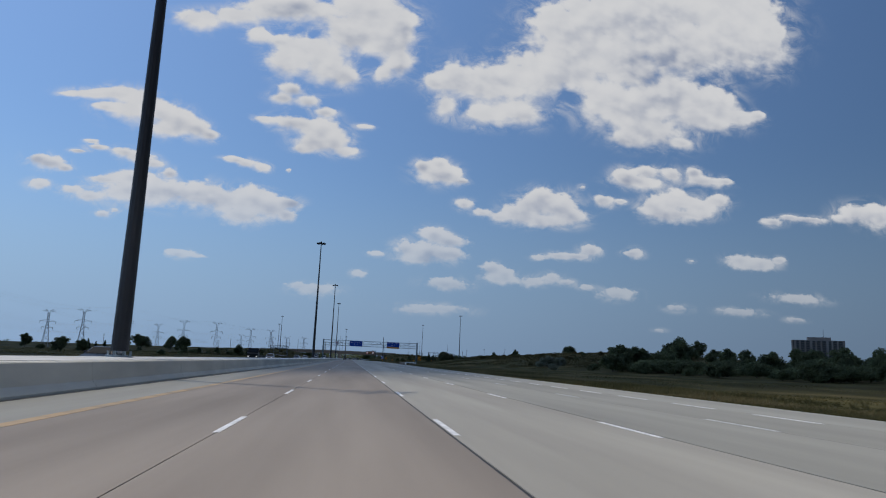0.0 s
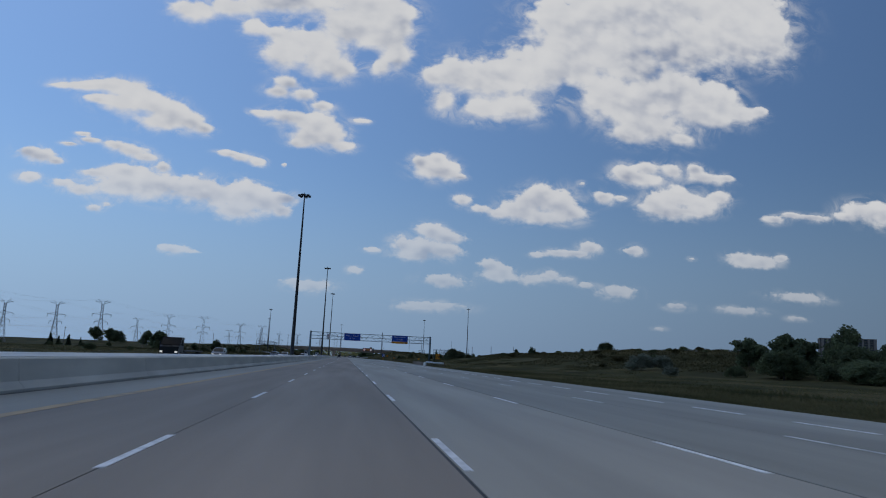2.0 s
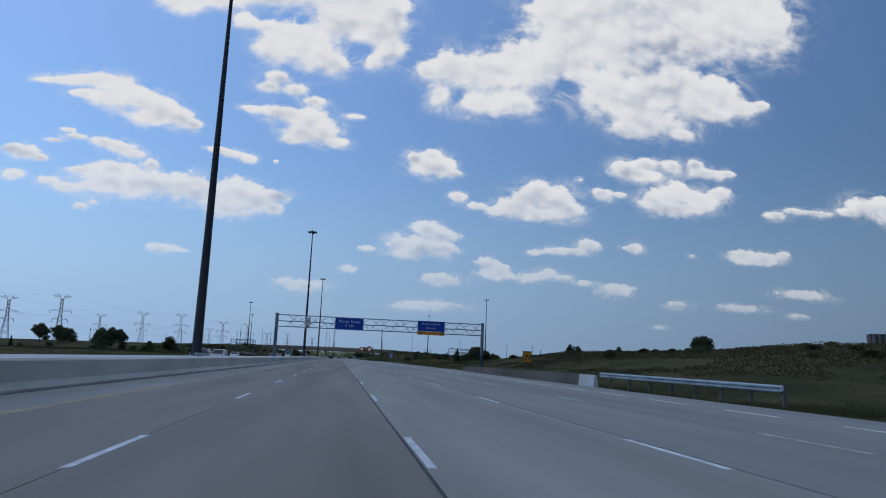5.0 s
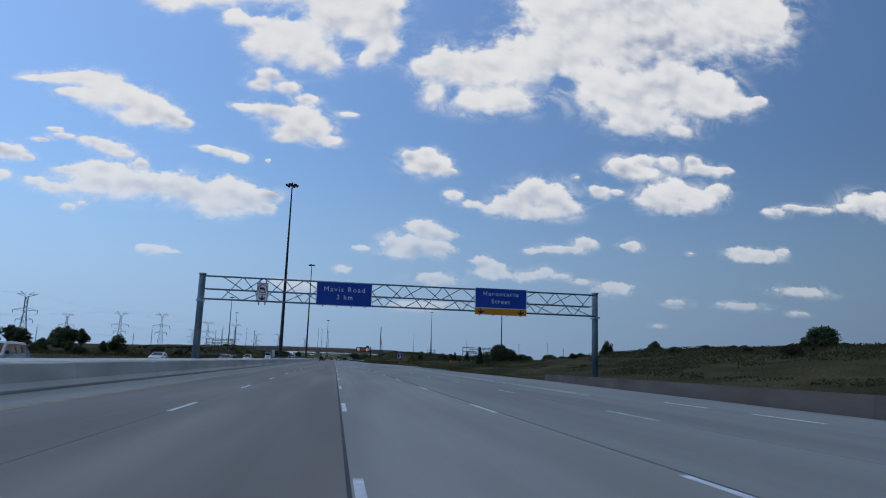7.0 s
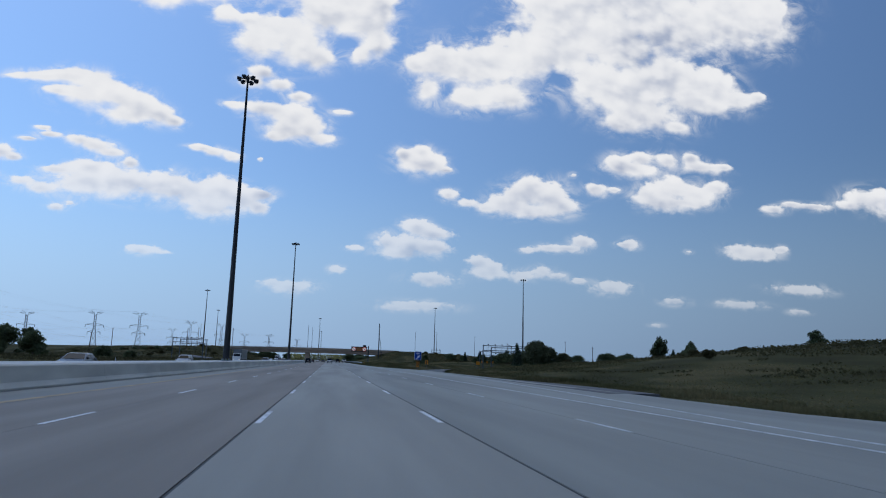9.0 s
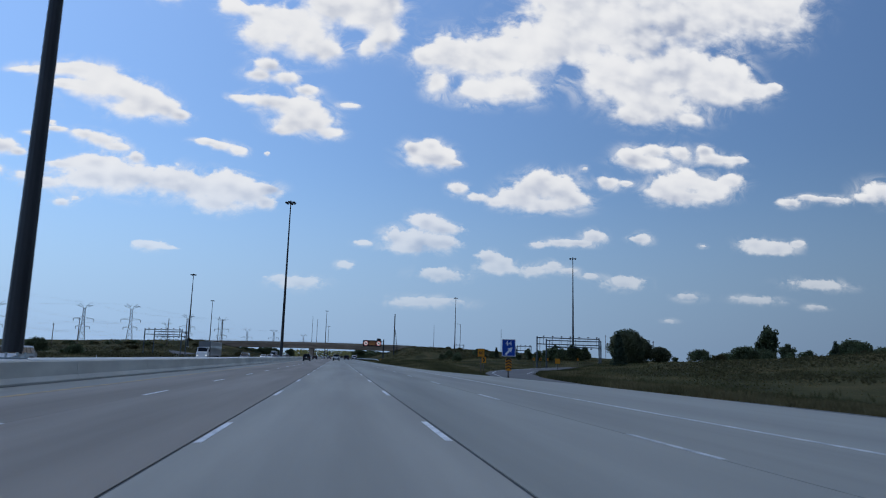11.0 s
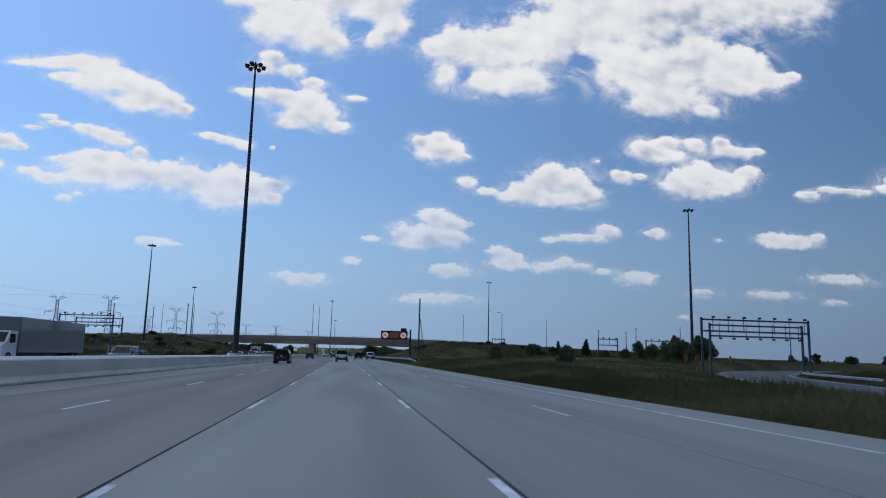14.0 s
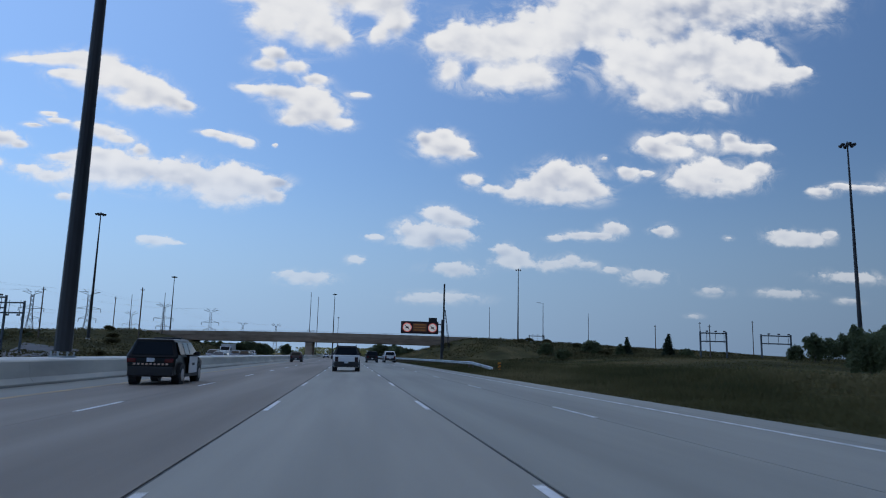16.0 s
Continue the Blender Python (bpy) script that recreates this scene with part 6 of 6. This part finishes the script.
def lobe_field(u, v, lobes):
    """How deep each place lies within a heap of soft lobes, and how near their undersides."""
    body, under = np.zeros_like(u), np.zeros_like(u)
    for cu, cv, ru, rv in lobes:
        # thin streaks spread a little
        ru, rv = (ru * 1.2, rv * 1.25) if rv < 0.0095 else (ru * 1.03, rv * 1.03)
        w = np.exp(-0.92 * (((u - cu) / ru) ** 2 + ((v - cv) / rv) ** 2))
        body += w ** 3
        under += w ** 3 * np.clip((cv - v) / rv, -1.3, 1.3)
    return np.cbrt(body), under / (body + 1e-4)


def cloud_material():
    m = bpy.data.materials.new("cloud")
    m.use_nodes = True
    n, l = m.node_tree.nodes, m.node_tree.links
    n.clear()

    def attr(name):
        a = n.new("ShaderNodeAttribute")
        a.attribute_name = name
        return a.outputs["Fac"]

    def calc(op, a, b):
        k = n.new("ShaderNodeMath")
        k.operation = op
        for i, q in enumerate((a, b)):
            if isinstance(q, (int, float)):
                k.inputs[i].default_value = q
            else:
                l.new(q, k.inputs[i])
        return k.outputs[0]

    def ranged(x, a, b, c, d):
        k = n.new("ShaderNodeMapRange")
        k.interpolation_type = "SMOOTHSTEP"
        for i, q in enumerate((x, a, b, c, d)):
            if isinstance(q, (int, float)):
                k.inputs[i].default_value = q
            else:
                l.new(q, k.inputs[i])
        return k.outputs["Result"]

    comb = n.new("ShaderNodeCombineXYZ")
    l.new(attr("across"), comb.inputs[0])
    l.new(calc("MULTIPLY", attr("up"), 1.35), comb.inputs[1])

    def moved(dx, dy):
        add = n.new("ShaderNodeVectorMath")
        add.inputs[1].default_value = (dx, dy, 0)
        l.new(comb.outputs[0], add.inputs[0])
        return add.outputs[0]

    def fbm(scale, detail, rough, at, bend=0.25):
        k = n.new("ShaderNodeTexNoise")
        k.inputs["Scale"].default_value, k.inputs["Detail"].default_value, k.inputs["Roughness"].default_value = scale, detail, rough
        k.inputs["Distortion"].default_value = bend
        l.new(at, k.inputs["Vector"])
        return calc("SUBTRACT", k.outputs["Fac"], 0.5)

    def billow(scale, at):
        """Rounded heads, like a cauliflower's."""
        k = n.new("ShaderNodeTexVoronoi")
        k.feature = "SMOOTH_F1"
        k.inputs["Scale"].default_value, k.inputs["Smoothness"].default_value = scale, 0.35
        k.inputs["Detail"].default_value, k.inputs["Roughness"].default_value = 2.0, 0.55
        l.new(at, k.inputs["Vector"])
        return calc("SUBTRACT", 0.42, k.outputs["Distance"])

    def heap(at, detail):
        return calc("ADD", calc("ADD", calc("MULTIPLY", fbm(26, detail, 0.58, at), 0.85), calc("MULTIPLY", fbm(9, 3, 0.5, at), 0.35)), calc("MULTIPLY", billow(30, at), 0.26))

    rag = heap(moved(0, 0), 8)
    rag = calc("ADD", rag, calc("MULTIPLY", fbm(75, 5, 0.6, moved(2.3, 1.1)), ranged(attr("up"), 0.1, 0.4, 0.9, 0.12)))
    near = ranged(attr("body"), 0.08, 0.34, 0.0, 1.0)
    dens = calc("ADD", calc("MINIMUM", attr("body"), 1.25), calc("MULTIPLY", rag, near))
    # crisp heads on top, softer fraying undersides
    core = ranged(dens, ranged(attr("under"), -0.5, 0.7, 0.24, 0.12), ranged(attr("under"), -0.5, 0.7, 0.52, 0.86), 0.0, 1.0)
    veil = calc("MULTIPLY", ranged(attr("body"), 0.02, 0.5, 0.0, 0.55), ranged(fbm(19, 7, 0.68, moved(5.2, 3.6), 0.8), -0.08, 0.2, 0.0, 1.0))
    mask = calc("MULTIPLY", calc("MAXIMUM", core, veil), ranged(attr("up"), 0.03, 0.32, 0.34, 1.0))
    # heads turned to the sun are white, hollows and thick undersides grey
    slope = calc("SUBTRACT", heap(moved(0, 0), 1), heap(moved(-0.009, 0.02), 1))
    light = ranged(slope, -0.42, 0.36, 0.0, 1.0)
    deep = ranged(calc("ADD", calc("ADD", attr("body"), calc("MULTIPLY", attr("under"), 0.28)), calc("MULTIPLY", fbm(6, 3, 0.5, moved(7.7, 1.9)), 1.5)), 0.7, 1.4, 0.0, 1.0)
    shade = calc("MULTIPLY", calc("ADD", calc("MULTIPLY", deep, 0.85), 0.14), calc("SUBTRACT", 1.25, light))
    mix = n.new("ShaderNodeMix")
    mix.data_type = "RGBA"
    l.new(shade, mix.inputs["Factor"])
    mix.inputs["A"].default_value, mix.inputs["B"].default_value = (0.79, 0.795, 0.81, 1), (0.36, 0.41, 0.53, 1)
    em, tr, sh, out = n.new("ShaderNodeEmission"), n.new("ShaderNodeBsdfTransparent"), n.new("ShaderNodeMixShader"), n.new("ShaderNodeOutputMaterial")
    l.new(mix.outputs["Result"], em.inputs["Color"])
    l.new(mask, sh.inputs["Fac"])
    l.new(tr.outputs[0], sh.inputs[1])
    l.new(em.outputs[0], sh.inputs[2])
    l.new(sh.outputs[0], out.inputs["Surface"])
    return m


def cloud_sheet(name, label, p, fields, material, keep=None):
    rows, cols = p.shape[:2]
    idx = np.arange(rows * cols).reshape(rows, cols)
    faces = np.stack([idx[:-1, :-1], idx[:-1, 1:], idx[1:, 1:], idx[1:, :-1]], -1).reshape(-1, 4)
    if keep is not None:
        faces = faces[keep.ravel()[faces].any(axis=1)]
    me = bpy.data.meshes.new(name)
    me.from_pydata(p.reshape(-1, 3).tolist(), [], faces.tolist())
    for key, a in fields:
        me.attributes.new(key, "FLOAT", "POINT").data.foreach_set("value", a.ravel().astype(np.float32))
    me.materials.append(material)
    for f in me.polygons:
        f.use_smooth = True
    return tagged(new(name, me), label, "clouds", kind="structure")


def build_clouds():
    """A far vault, clear but for its clouds, and an unseen cloud layer added overhead."""
    material = cloud_material()
    radius, eye_y = 4780.0, 223.0
    u, v = np.meshgrid(np.linspace(-0.85, 1.35, 520), np.linspace(0.0, 0.85, 280))
    body, under = lobe_field(u, v, [q for cloud in CLOUDS for q in cloud])
    # blue holes through the two big clouds
    for hu, hv, ru, rv, k in ((0.335, 0.447, 0.02, 0.012, 1.0), (0.157, 0.416, 0.014, 0.014, 0.45), (0.003, 0.473, 0.012, 0.012, 0.8), (-0.092, 0.512, 0.016, 0.008, 0.6)):
        body = body * (1 - k * np.exp(-(((u - hu) / ru) ** 2 + ((v - hv) / rv) ** 2)))
    # distance along each ray to a sphere round the walk's start
    d = np.stack([u, np.ones_like(u), v], -1)
    d /= np.linalg.norm(d, axis=-1, keepdims=True)
    b = d[..., 1] * eye_y
    s = -b + np.sqrt(b * b + radius ** 2 - eye_y ** 2)
    cloud_sheet("backdrop", "white fair-weather clouds in the far sky", d * s[..., None] + np.array([0, eye_y, 1.2]), (("body", body), ("under", under), ("across", u), ("up", v)), material)
    # overhead, unseen: glowing heaps added all over the sky, the largest before the sun
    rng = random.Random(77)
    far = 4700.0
    # a row of lobes sets the shade's edge across the road
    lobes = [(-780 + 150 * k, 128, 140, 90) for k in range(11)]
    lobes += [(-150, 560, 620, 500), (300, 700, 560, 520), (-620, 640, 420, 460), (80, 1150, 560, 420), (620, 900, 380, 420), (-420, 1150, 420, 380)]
    while len(lobes) < 100:
        x, y = rng.uniform(-5200, 5200), rng.uniform(-5600, 3600)
        if abs(x) < 1400 and -1100 < y < 1900:
            continue
        for k in range(4):
            lobes.append((x + rng.gauss(0, 420), y + rng.gauss(0, 220), rng.uniform(250, 560), rng.uniform(180, 380)))
    gx, gy = np.meshgrid(np.linspace(-6200, 6200, 380), np.linspace(-6600, 4600, 400))
    body, under = lobe_field(gx, gy, lobes)
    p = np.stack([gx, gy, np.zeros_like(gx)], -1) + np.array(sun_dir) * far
    cloud_sheet("cloud_layer", "unseen heap clouds added overhead, one before the sun to shade the road", p, (("body", body), ("under", np.full_like(gx, -0.5)), ("across", gx / far), ("up", gy / far + 2.0)), material, body > 0.05)


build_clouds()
